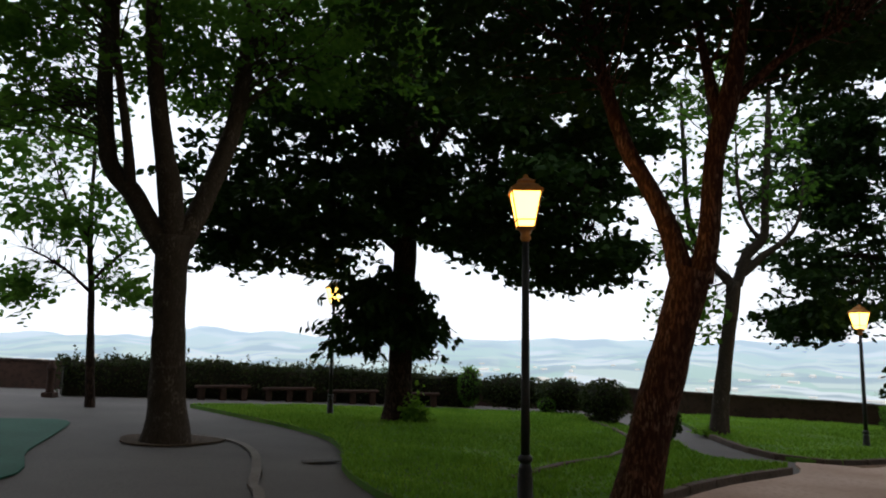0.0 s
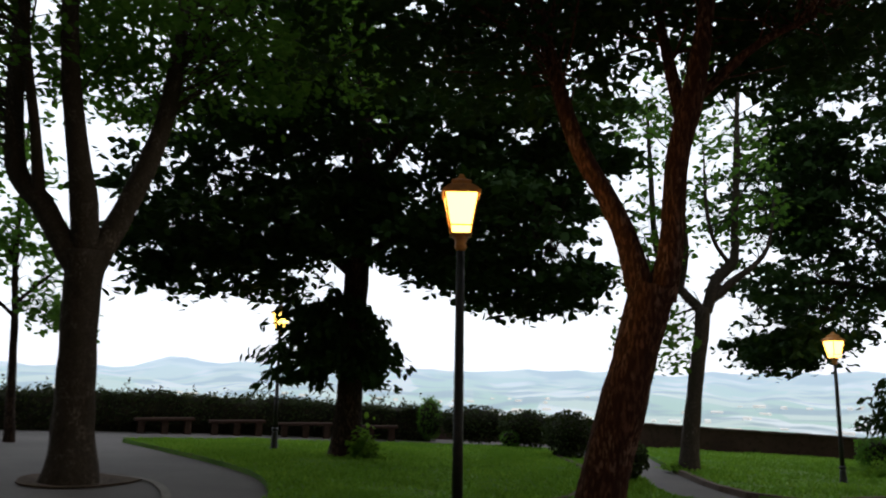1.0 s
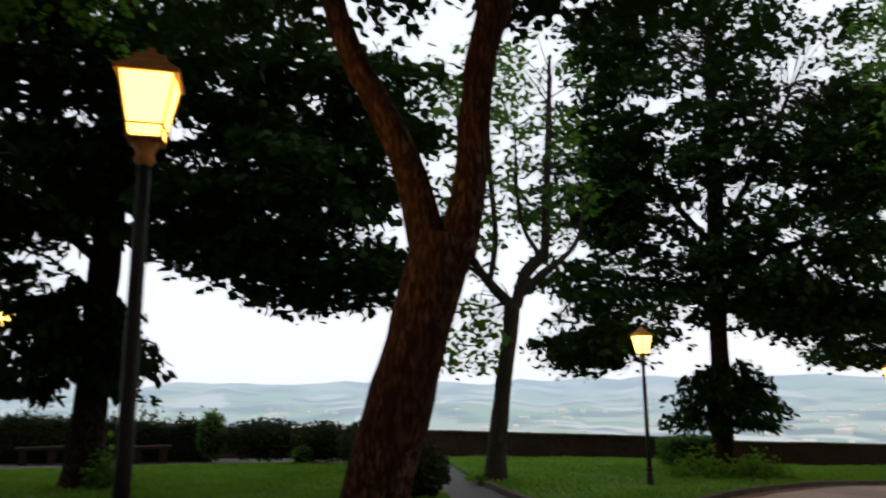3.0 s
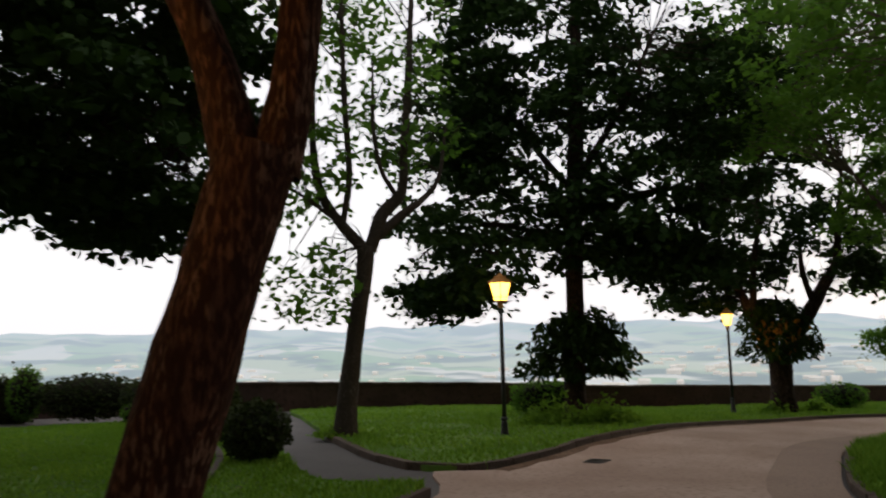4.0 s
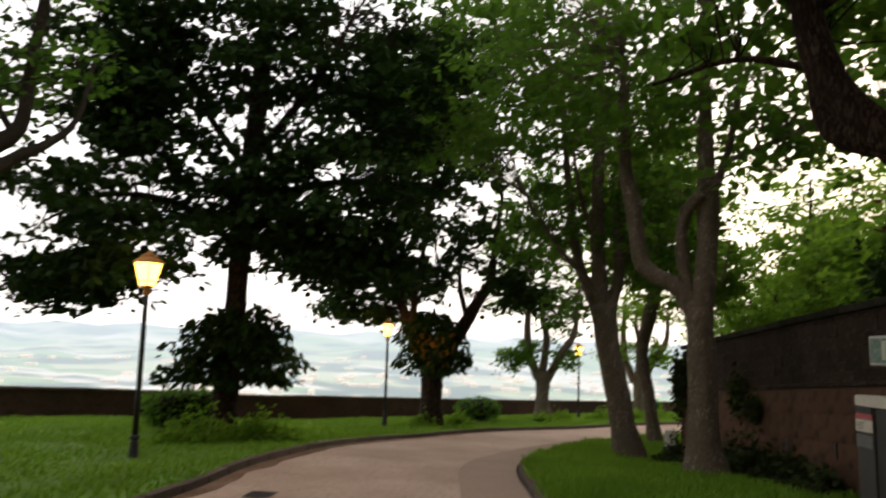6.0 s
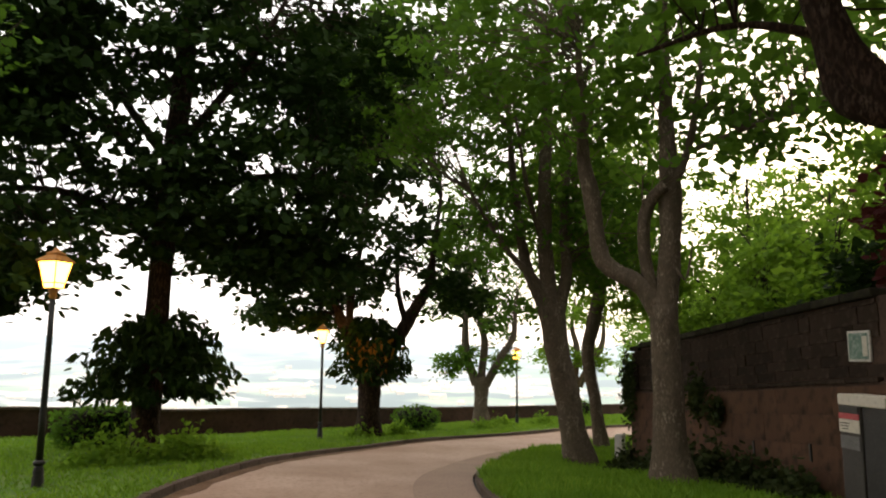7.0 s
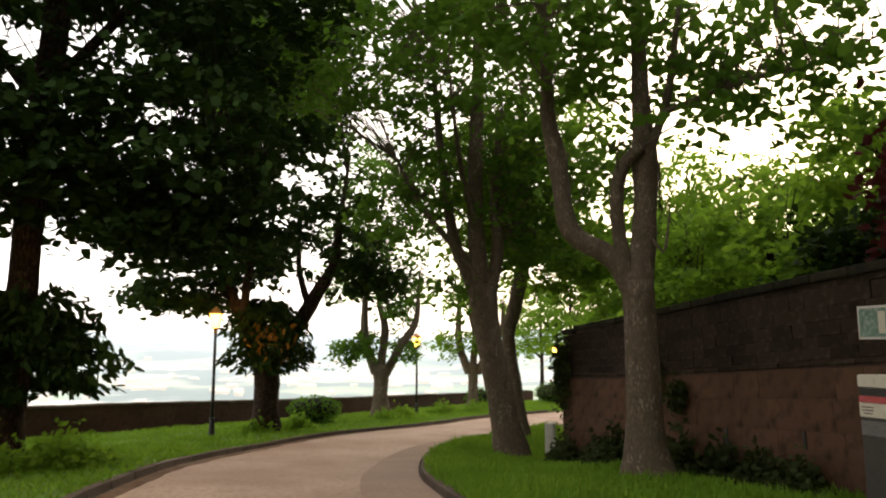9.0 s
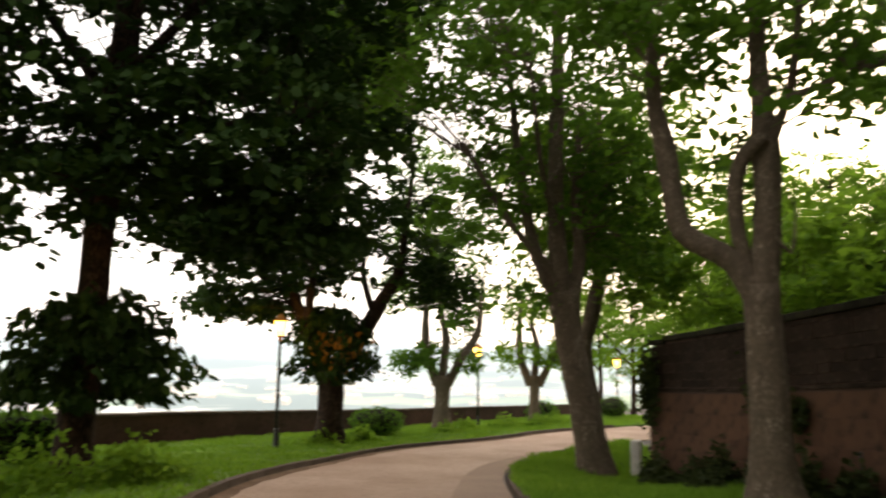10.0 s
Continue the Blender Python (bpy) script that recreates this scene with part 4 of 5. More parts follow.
# forked chestnut with a leafy collar
forked = tree("chestnut_tree", "forked horse chestnut with a thick collar of shoots beside a lamp", 23.45, 23.25, (0.58, -0.81),
     [(0.0, 0.0, 0.40), (0.02, 1.1, 0.365), (0.0, 2.3, 0.37)],
     [(0.1, (-0.18, 2.2, 0.27), (-0.81, 3.48, 0.22), (-1.26, 4.51, 0.138), (-1.63, 5.54, 0.103), (-2.0, 7.8, 0.05)),
      (-0.3, (-0.72, 3.3, 0.14), (-0.6, 4.87, 0.12), (-0.31, 6.28, 0.086), (0.0, 8.8, 0.04)),
      (0.1, (0.25, 2.2, 0.29), (0.97, 3.32, 0.241), (1.47, 4.21, 0.209), (1.98, 5.11, 0.158), (2.13, 6.37, 0.106), (2.4, 8.4, 0.05)),
      (0.4, (1.2, 3.7, 0.12), (0.9, 5.0, 0.09), (0.9, 6.8, 0.05))],
     [(-2.2, 0.0, 5.1, 1.9, 2.2, 1.2, 52), (2.2, 0.0, 6.1, 1.6, 2.2, 1.4, 42), (-0.3, 0.0, 7.5, 3.0, 3.0, 1.9, 88), (-0.5, 0.0, 10.3, 3.5, 3.0, 2.4, 235), (-0.2, 0.0, 13.0, 3.2, 2.8, 1.8, 140), (-2.9, 0.0, 4.2, 0.9, 1.2, 0.5, 22), (-0.2, 0.4, 5.2, 1.6, 1.2, 0.9, 40), (2.9, -0.2, 4.7, 1.1, 1.2, 0.8, 36), (-1.9, 0.2, 3.9, 0.9, 0.9, 0.4, 20)],
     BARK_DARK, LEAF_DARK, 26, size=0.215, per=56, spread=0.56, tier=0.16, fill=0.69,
     skirt=[(0.05, 1.75, 3.9, 1.9, 4000)])

# a small clump of orange-brown leaves on the near side of the collar
dg = np.random.default_rng(61)
orange_co = dg.normal(0, 1, (80, 3)) * np.array((0.34, 0.34, 0.3)) + np.array((-0.75, -0.75, 2.75))
quad_part("orange_leaves", leaf_cloud(orange_co, np.tile(np.array((-0.5, -0.5, -0.6)), (80, 1)), 0.2, dg, droop=0.9, flat=0.3, slim=0.6), 6, LEAF_ORANGE, forked, "orange-brown leaves hanging in the collar")

# short pollarded planes along the parapet
POLLARD = [(0.0, (-0.2, 1.75, 0.2), (-0.64, 3.13, 0.18), (-0.68, 4.49, 0.137), (-0.58, 6.2, 0.06)),
           (0.15, (0.0, 2.0, 0.18), (0.14, 3.58, 0.16), (-0.1, 4.72, 0.114), (0.1, 6.2, 0.05)),
           (-0.1, (0.2, 1.75, 0.19), (0.82, 2.9, 0.159), (1.38, 3.81, 0.137), (1.5, 5.2, 0.06))]
tree("plane_tree", "short pale-barked pollarded plane tree at the parapet", 31.95, 23.78, (0.45, -0.89),
     [(0.0, 0.0, 0.37), (0.0, 1.11, 0.29), (0.0, 2.1, 0.36)], POLLARD,
     [(-1.0, 0.0, 2.9, 0.8, 0.9, 0.65, 24), (1.0, 0.0, 2.8, 0.6, 0.9, 0.5, 12), (-0.3, 0.0, 5.5, 2.3, 2.0, 1.1, 54), (0.9, 0.0, 4.2, 1.2, 1.2, 0.6, 12), (0.1, 0.0, 7.6, 2.5, 2.2, 1.3, 70), (0.2, 0.0, 10.0, 2.6, 2.4, 1.5, 60)],
     BARK_PLANE, LEAF_PLANE, 27, size=0.18, per=58, spread=0.45, tier=0.4, fill=0.85)
tree("plane_tree", "distant pollarded plane tree with a thin crown", 39.0, 22.4, (0.36, -0.93),
     [(0.0, 0.0, 0.28), (0.0, 1.1, 0.23), (0.0, 2.2, 0.27)], POLLARD,
     [(-0.8, 0.0, 3.2, 0.9, 0.9, 0.7, 16), (0.9, 0.0, 3.2, 0.9, 0.9, 0.6, 14), (0.1, 0.0, 5.6, 2.2, 2.0, 1.2, 44)],
     BARK_PLANE, LEAF_FRESH, 28, size=0.19, per=48, spread=0.45, tier=0.5)

# planes on the island by the old wall
tree("plane_tree", "plane tree with several upright limbs on the grass island", 21.1, 14.96, (0.3, -0.95),
     [(0.03, 0.0, 0.37), (-0.19, 1.05, 0.315), (-0.37, 2.0, 0.305), (-0.55, 3.0, 0.305), (-0.67, 3.9, 0.33)],
     [(0.1, (-0.78, 3.75, 0.165), (-1.25, 4.8, 0.142), (-1.5, 6.12, 0.117), (-1.7, 7.74, 0.092), (-1.9, 10.2, 0.045)),
      (0.0, (-0.67, 3.75, 0.22), (-0.79, 5.32, 0.194), (-0.78, 7.04, 0.17), (-0.71, 9.08, 0.146), (-0.76, 11.6, 0.07)),
      (0.2, (-0.48, 3.75, 0.175), (-0.28, 4.79, 0.141), (-0.36, 5.97, 0.104), (-0.19, 8.2, 0.06)),
      (-0.3, (-0.7, 4.2, 0.1), (-1.8, 5.4, 0.07), (-2.6, 6.8, 0.035)),
      (-0.5, (-0.75, 5.2, 0.08), (-1.1, 6.6, 0.06), (-1.3, 8.6, 0.03))],
     [(-1.9, 0.0, 6.1, 1.7, 2.0, 1.2, 44), (-0.7, 0.0, 8.5, 2.9, 2.7, 1.7, 100), (0.8, 0.4, 6.6, 1.3, 1.6, 1.3, 64), (0.5, 1.0, 4.9, 0.9, 1.3, 0.8, 30), (-0.8, 0.0, 11.2, 3.2, 3.0, 1.6, 90), (-1.0, 0.0, 4.2, 0.7, 0.7, 0.5, 8), (-3.9, -0.3, 9.2, 2.6, 2.7, 2.0, 115), (-3.5, -1.5, 11.8, 2.6, 2.6, 1.4, 60)],
     BARK_PLANE, LEAF_PLANE, 29, size=0.17, per=58, spread=0.5, tier=0.42, fill=0.72)
tree("plane_tree", "thinner dark plane trunk behind its neighbour", 24.9, 15.75, (0.33, -0.94),
     [(-0.05, 0.0, 0.21), (-0.23, 1.3, 0.176), (-0.42, 2.73, 0.185), (-0.23, 3.69, 0.2), (0.06, 5.15, 0.185), (0.04, 6.81, 0.155), (0.04, 10.0, 0.07)],
     [(0.1, (0.05, 5.0, 0.1), (0.8, 6.3, 0.07), (1.4, 8.0, 0.035)), (0.0, (0.0, 5.6, 0.1), (-0.8, 7.0, 0.07), (-1.2, 8.8, 0.035))],
     [(1.2, 0.3, 5.0, 1.5, 1.6, 1.3, 64), (0.6, 0.6, 5.8, 1.9, 1.8, 1.0, 56), (-1.0, 0.4, 6.6, 1.6, 1.6, 1.0, 40), (0.1, 0.0, 8.0, 2.6, 2.5, 1.7, 120), (-0.8, 0.2, 5.4, 1.2, 1.4, 0.9, 36)],
     BARK_PLANE, LEAF_FRESH, 30, size=0.18, per=56, spread=0.48, tier=0.5)
tree("plane_tree", "plane tree with a crooked side limb before the old wall", 16.05, 11.42, (0.14, -0.99),
     [(0.06, 0.0, 0.37), (0.03, 0.87, 0.27), (0.02, 1.9, 0.24), (0.01, 2.95, 0.232)],
     [(0.0, (-0.03, 2.75, 0.185), (-0.33, 3.28, 0.165), (-0.69, 3.5, 0.145), (-0.98, 3.73, 0.145), (-1.09, 4.25, 0.138), (-1.17, 4.95, 0.148), (-1.28, 5.49, 0.124), (-1.31, 6.39, 0.084), (-1.36, 8.2, 0.045)),
      (0.05, (0.03, 2.9, 0.2), (0.13, 3.85, 0.175), (0.16, 4.86, 0.195), (0.14, 5.55, 0.148), (0.13, 6.43, 0.124), (0.15, 8.4, 0.08), (0.3, 11.4, 0.03)),
      (-0.06, (-0.12, 3.05, 0.11), (-0.26, 3.7, 0.10), (-0.25, 4.46, 0.11), (-0.07, 4.79, 0.1), (0.12, 4.95, 0.1)),
      (0.1, (0.2, 4.85, 0.088), (0.46, 5.52, 0.067), (0.61, 6.2, 0.059), (0.8, 7.6, 0.03)),
      (0.15, (0.45, 5.5, 0.05), (1.6, 5.9, 0.04), (2.6, 6.1, 0.03), (3.6, 6.5, 0.015)),
      (0.4, (0.17, 3.7, 0.03), (0.38, 3.35, 0.025), (0.5, 4.0, 0.012))],
     # the broad lobe at 10.8 m is unseen, added to shade island and wall
     [(-1.2, 0.0, 6.9, 1.4, 1.6, 1.0, 46), (0.6, 0.2, 6.8, 1.6, 1.7, 1.0, 44), (-0.2, 0.3, 8.5, 2.6, 2.4, 1.1, 76), (1.8, 0.5, 5.9, 1.0, 1.3, 0.7, 22), (-0.6, 1.2, 5.2, 0.9, 0.9, 0.7, 12), (-3.1, 0.2, 8.2, 2.0, 2.4, 1.4, 70), (2.3, 0.4, 7.2, 1.4, 1.6, 0.9, 40), (0.6, 0.4, 10.8, 4.0, 3.6, 1.3, 150), (2.7, 0.6, 5.9, 1.2, 1.2, 0.7, 14), (3.4, 0.2, 6.7, 1.3, 1.5, 0.8, 16), (0.9, -0.8, 5.3, 0.8, 0.8, 0.5, 6)],
     BARK_PLANE, LEAF_PLANE, 31, size=0.19, per=27, spread=0.42, tier=0.42, fill=0.8)

# big tree whose boughs reach over the road from beside the wall
tree("plane_tree", "heavy dark-limbed tree reaching over the road by the wall", 10.5, 6.3, (-0.1, -0.99),
     [(0.0, 0.0, 0.36), (0.0, 1.2, 0.3), (-0.02, 2.6, 0.29)],
     [(0.0, (-0.1, 2.4, 0.26), (-0.75, 3.15, 0.22), (-1.45, 3.7, 0.19), (-2.0, 4.4, 0.17), (-2.25, 5.5, 0.14), (-2.4, 7.4, 0.07)),
      (0.1, (-1.4, 3.7, 0.14), (-2.0, 3.95, 0.13), (-2.15, 4.5, 0.1), (-2.3, 5.2, 0.05)),
      (0.05, (-1.95, 4.5, 0.05), (-2.9, 4.9, 0.035), (-3.9, 4.85, 0.02)),
      (-0.1, (0.0, 2.4, 0.26), (0.3, 3.8, 0.2), (0.5, 5.6, 0.14), (0.6, 8.0, 0.09), (0.5, 11.0, 0.03))],
     # the last three lobes stand above the view, added to cut light on road and wall
     [(-1.9, 1.2, 6.2, 1.7, 2.0, 0.9, 56), (-0.4, 0.8, 6.6, 1.8, 2.0, 1.0, 50), (-3.1, 0.8, 5.6, 1.0, 1.6, 0.5, 20), (0.6, 0.0, 7.2, 1.9, 1.9, 1.2, 40), (0.3, -2.6, 10.2, 3.4, 3.8, 1.4, 170), (2.6, -4.2, 10.6, 3.6, 3.6, 1.2, 150), (-3.4, -2.2, 10.6, 3.0, 3.2, 1.2, 110)],
     BARK_DARK, LEAF_PLANE, 32, size=0.19, per=20, spread=0.4, tier=0.5)

# thin tree by the far parapet
tree("plane_tree", "thin young plane tree with a sparse crown by the parapet", -9.6, 19.2, (0.89, 0.45),
     [(0.18, 0.0, 0.11), (0.05, 2.0, 0.09), (0.0, 2.88, 0.082), (-0.15, 4.65, 0.066), (-0.2, 8.0, 0.02)],
     [(0.2, (0.0, 2.9, 0.05), (-0.8, 3.6, 0.035), (-1.6, 4.0, 0.02)), (-0.2, (-0.05, 3.2, 0.05), (0.7, 4.0, 0.035), (1.3, 4.6, 0.02)), (0.0, (-0.1, 4.2, 0.04), (-0.8, 5.4, 0.03), (-1.2, 6.6, 0.015))],
     [(-1.6, 0.0, 3.0, 1.0, 1.2, 0.6, 24), (0.8, 0.0, 3.3, 0.8, 1.0, 0.6, 18), (-0.3, 0.0, 4.8, 1.9, 1.8, 0.9, 50), (-1.6, 0.0, 6.4, 2.2, 2.0, 1.2, 50)],
     BARK_DARK, LEAF_PLANE, 33, size=0.2, per=28, spread=0.42, tier=0.45)

# garden trees beyond the old wall
def garden_tree(x, y, h, w, seed, leaf, label, name="garden_tree"):
    tree(name, label, x, y, (0.3, -0.95), [(0, 0, 0.16), (0.05, h * 0.3, 0.13), (0.0, h * 0.55, 0.1), (0.05, h * 0.9, 0.03)],
         [(0.3, (0.03, h * 0.3, 0.08), (-w * 0.4, h * 0.5, 0.05), (-w * 0.7, h * 0.62, 0.02)), (-0.3, (0.03, h * 0.35, 0.08), (w * 0.4, h * 0.55, 0.05), (w * 0.7, h * 0.7, 0.02))],
         [(-w * 0.35, 0, h * 0.55, w * 0.6, w * 0.7, h * 0.22, 40), (w * 0.4, 0, h * 0.58, w * 0.55, w * 0.7, h * 0.22, 40), (0, 0, h * 0.8, w * 0.6, w * 0.6, h * 0.18, 36), (0, 0, h * 0.36, w * 0.7, w * 0.7, h * 0.14, 26)],
         BARK_DARK, leaf, seed, size=0.18, per=60, spread=0.5, tier=0.5, group="garden trees")


for k, (x, y, h, w) in enumerate([(20.2, 7.4, 7.0, 2.5), (23.4, 9.4, 6.4, 2.6), (26.5, 11.5, 6.6, 2.5), (23.0, 4.5, 8.0, 3.0), (30.5, 10.0, 9.0, 3.4), (31.0, 12.6, 10.0, 3.2), (35.5, 12.0, 11.0, 3.6), (28.0, 6.0, 9.5, 3.4), (40.0, 13.0, 9.0, 3.4), (46.0, 17.0, 8.0, 3.0), (36.0, 8.0, 11.0, 4.0), (52.0, 20.5, 9.5, 3.6), (57.0, 17.0, 11.5, 4.4), (56.0, 23.5, 9.0, 3.6)]):
    garden_tree(x, y, h, w, 50 + k, LEAF_FRESH, "fresh green garden tree beyond the old wall")
garden_tree(15.9, 6.9, 6.6, 1.15, 70, LEAF_COPPER, "small copper-leaved tree beyond the old wall", "copper_tree")
garden_tree(18.2, 7.9, 4.4, 1.5, 71, LEAF_DARK, "dark evergreen shrub behind the old wall", "evergreen_shrub")


# ---------------------------------------------------------------- hedge, bushes and plants
def leafy_mass(name, label, category, x, y, half, height, leaf, seed, count, boxy=0.0, size=0.09, rz=0.0, group="", lift=0.05):
    """A bush: a heart coloured near black for inner shade, under a shell of leaves."""
    g = np.random.default_rng(seed)
    root = thing(name, label, category, x, y, gz(x, y) + lift, rz, group)
    a, b = half
    q = g.normal(0, 1, (count, 3))
    q /= np.linalg.norm(q, axis=1, keepdims=True)
    if boxy:
        m = np.max(np.abs(q), axis=1, keepdims=True)
        q = q * (1 - boxy) + q / m * boxy
    q *= g.uniform(0.78, 1.04, (count, 1)) + 0.12 * np.array([noise.noise(Vector(v * 2.2) + Vector((seed, 0, 0))) for v in q])[:, None]
    p = q * np.array((a, b, height * 0.5)) + np.array((0, 0, height * 0.5))
    p = p[p[:, 2] > 0.02]
    out = p - np.array((0, 0, height * 0.4))
    out /= np.linalg.norm(out, axis=1, keepdims=True)
    bm = bmesh.new()
    bmesh.ops.create_icosphere(bm, subdivisions=3, radius=1)
    for v in bm.verts:
        c = np.array(v.co)
        if boxy:
            c = c * (1 - boxy) + c / np.max(np.abs(c)) * boxy
        c *= 0.8 + 0.1 * noise.noise(v.co * 2.5)
        v.co = (c[0] * a, c[1] * b, max(0.0, c[2] * height * 0.5 + height * 0.5))
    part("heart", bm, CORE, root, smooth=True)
    quad_part("leaves", leaf_cloud(p, out, size, g, droop=0.1, flat=0.35), 6, leaf, root)
    return root


def hedge():
    root = thing("hedge", "long dark clipped hedge in front of the parapet", "hedge", -5.0, 26.0, group="hedge")
    inv = root.matrix_basis.inverted()
    s = spline([(-12.2, 23.0), (-9.5, 24.7), (-7.0, 26.0), (-4.2, 26.9), (-1.0, 27.5), (0.4, 27.6)], 0.35)
    g = np.random.default_rng(41)
    vs, fs = [], []
    prof = [(-0.36, 0.0), (-0.46, 0.35), (-0.45, 0.95), (-0.3, 1.12), (0.3, 1.12), (0.45, 0.9), (0.4, 0.0)]
    cen, out = [], []
    for i, p in enumerate(s):
        t = s[min(i + 1, len(s) - 1)] - s[max(i - 1, 0)]
        t /= np.linalg.norm(t)
        nn = np.array((-t[1], t[0]))
        for a, h in prof:
            k = 0.96 + 0.2 * noise.noise(Vector((i * 0.4, a * 3, h * 2)))
            q = p + nn * a * k
            vs.append(inv @ Vector((q[0], q[1], gz(*p) + h * k)))
        for k in range(300):
            e = g.integers(0, len(prof) - 1)
            u = g.uniform()
            a, h = [prof[e][c] * (1 - u) + prof[e + 1][c] * u for c in (0, 1)]
            if h < 0.3 and g.uniform() < 0.6:
                continue
            kk = 0.99 + 0.22 * noise.noise(Vector((i * 0.4, a * 3, h * 2))) + g.normal(0, 0.04)
            q = p + nn * a * kk + t * g.uniform(-0.2, 0.2)
            cen.append(inv @ Vector((q[0], q[1], gz(*p) + h * kk)))
            out.append((nn[0] * a * 2, nn[1] * a * 2, h - 0.6))
    for k in range(110):
        i = int(g.integers(0, len(s)))
        tall, lean = g.uniform(0.05, 0.2) + 0.35 * g.uniform() ** 3, g.normal(0, 0.08, 2)
        for u in np.linspace(0, 1, 9):
            cen.append(inv @ Vector((s[i][0] + lean[0] * u + g.normal(0, 0.04), s[i][1] + lean[1] * u + g.normal(0, 0.04), gz(*s[i]) + 1.1 + tall * u)))
            out.append((g.normal(), g.normal(), 0.8))
    m = len(prof)
    for i in range(len(s) - 1):
        for k in range(m - 1):
            a = i * m + k
            fs.append((a, a + 1, a + m + 1, a + m))
    fs += [tuple(range(m)), tuple(range(len(vs) - m, len(vs)))]
    # heart painted dark, as the inside of the hedge lies in shade
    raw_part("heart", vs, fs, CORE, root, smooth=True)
    quad_part("leaves", leaf_cloud(np.array(cen), np.array(out), 0.09, g, droop=0.0, flat=0.3), 6, LEAF_HEDGE, root)


hedge()
for k, (x, y, a, b, h, leaf, n, label) in enumerate([
        (1.9, 26.6, 1.35, 0.6, 1.22, LEAF_HEDGE, 2600, "dark rounded shrub at the end of the hedge"),
        (0.4, 26.9, 0.45, 0.4, 1.45, LEAF_PLANE, 900, "taller light green shrub in the hedge"),
        (4.3, 22.4, 0.75, 1.1, 1.25, LEAF_HEDGE, 2400, "dark untidy shrub beside the narrow path"),
        (3.5, 25.4, 0.9, 0.6, 1.2, LEAF_HEDGE, 1600, "dark shrub with reddish tips at the lawn's end"),
        (4.25, 16.5, 0.52, 0.5, 0.95, LEAF_HEDGE, 1500, "small dark rounded shrub beside the narrow path"),
        (2.9, 25.0, 0.3, 0.3, 0.55, LEAF_PLANE, 300, "small light green plant at the lawn edge"),
        (27.4, 24.0, 1.05, 0.9, 0.95, LEAF_PLANE, 1500, "rounded green shrub on the lawn by the parapet"),
        (40.6, 22.6, 1.0, 0.8, 1.0, LEAF_PLANE, 900, "distant rounded green shrub by the parapet"),
        (46.5, 20.5, 1.3, 0.9, 1.2, LEAF_PLANE, 900, "distant green shrub where the road turns away")]):
    leafy_mass("shrub", label, "shrub", x, y, (a, b), h, leaf, 80 + k, n, group="shrubs")
leafy_mass("clipped_shrub", "clipped boxy green shrub against the parapet", "shrub", 14.2, 23.7, (1.05, 0.7), 0.95, LEAF_PLANE, 95, 2600, boxy=0.6, rz=-14, group="shrubs")


def low_plant(x, y, half, h, seed, leaf, label, count=800):
    g = np.random.default_rng(seed)
    root = thing("ground_plant", label, "plant", x, y, gz(x, y) + 0.06, group="low plants")
    p = g.normal(0, 0.45, (count, 3)) * np.array((half[0], half[1], 0))
    p[:, 2] = np.abs(g.normal(0, 0.45, count)) * h * np.exp(-(p[:, 0] / half[0]) ** 2 - (p[:, 1] / half[1]) ** 2) + 0.03
    out = p / (np.linalg.norm(p, axis=1, keepdims=True) + 1e-6)
    quad_part("leaves", leaf_cloud(p, out, 0.12, g, droop=-0.2, flat=0.5), 6, leaf, root)


for k, (x, y, a, b, h) in enumerate([(-1.05, 18.5, 0.4, 0.4, 0.75), (12.2, 20.3, 1.2, 0.7, 0.75), (13.6, 20.0, 0.9, 0.6, 0.65), (23.2, 23.2, 0.8, 0.5, 0.45), (24.6, 22.9, 0.7, 0.5, 0.45), (32.0, 22.9, 0.9, 0.5, 0.4), (34.6, 22.2, 1.3, 0.6, 0.5), (36.6, 21.4, 1.3, 0.6, 0.5), (38.8, 21.4, 1.2, 0.6, 0.5), (30.0, 22.6, 1.0, 0.5, 0.35), (6.6, 19.8, 0.5, 0.4, 0.2)]):
    low_plant(x, y, (a, b), h, 110 + k, LEAF_FRESH, "light green leafy shoots at the foot of a tree")
for k, (u, o, a, h) in enumerate([(1.2, 0.5, 0.5, 0.8), (2.6, 0.4, 0.6, 0.6), (4.6, 0.35, 0.5, 0.7), (5.6, 0.4, 0.6, 0.8), (6.6, 0.35, 0.5, 0.6), (7.6, 0.4, 0.5, 0.55), (3.6, 0.5, 0.5, 0.9), (8.4, 0.45, 0.6, 0.5), (4.1, 1.0, 0.9, 0.35), (6.1, 0.95, 0.9, 0.35), (2.2, 1.0, 0.8, 0.4)]):
    p = wall_point(u, o, 0)
    low_plant(p[0], p[1], (a, 0.35), h * 0.9, 130 + k, LEAF_HEDGE, "dark weeds growing along the foot of the wall", 700)


def wall_ivy(u, h, w, tall, seed, count, label):
    """Ivy hanging on the wall face."""
    g = np.random.default_rng(seed)
    c = wall_point(u, 0.04, h)
    root = thing("ivy", label, "climbing plant", c[0], c[1], c[2], WALL_YAW, group="ivy")
    q = g.normal(0, 0.5, (count, 2))
    p = np.stack([q[:, 0] * w, -np.abs(g.normal(0, 0.09, count)) - 0.02, q[:, 1] * tall], 1)
    if WOUT @ np.array((-WDIR[1], WDIR[0])) > 0:
        p[:, 1] *= -1
    out = np.tile(np.array((0, np.sign(p[0, 1]), -0.5)), (count, 1))
    quad_part("leaves", leaf_cloud(p, out, 0.11, g, droop=0.8, flat=0.1), 6, LEAF_HEDGE, root)


wall_ivy(0.15, 1.75, 0.42, 0.75, 150, 900, "dark ivy hanging over the wall's end")
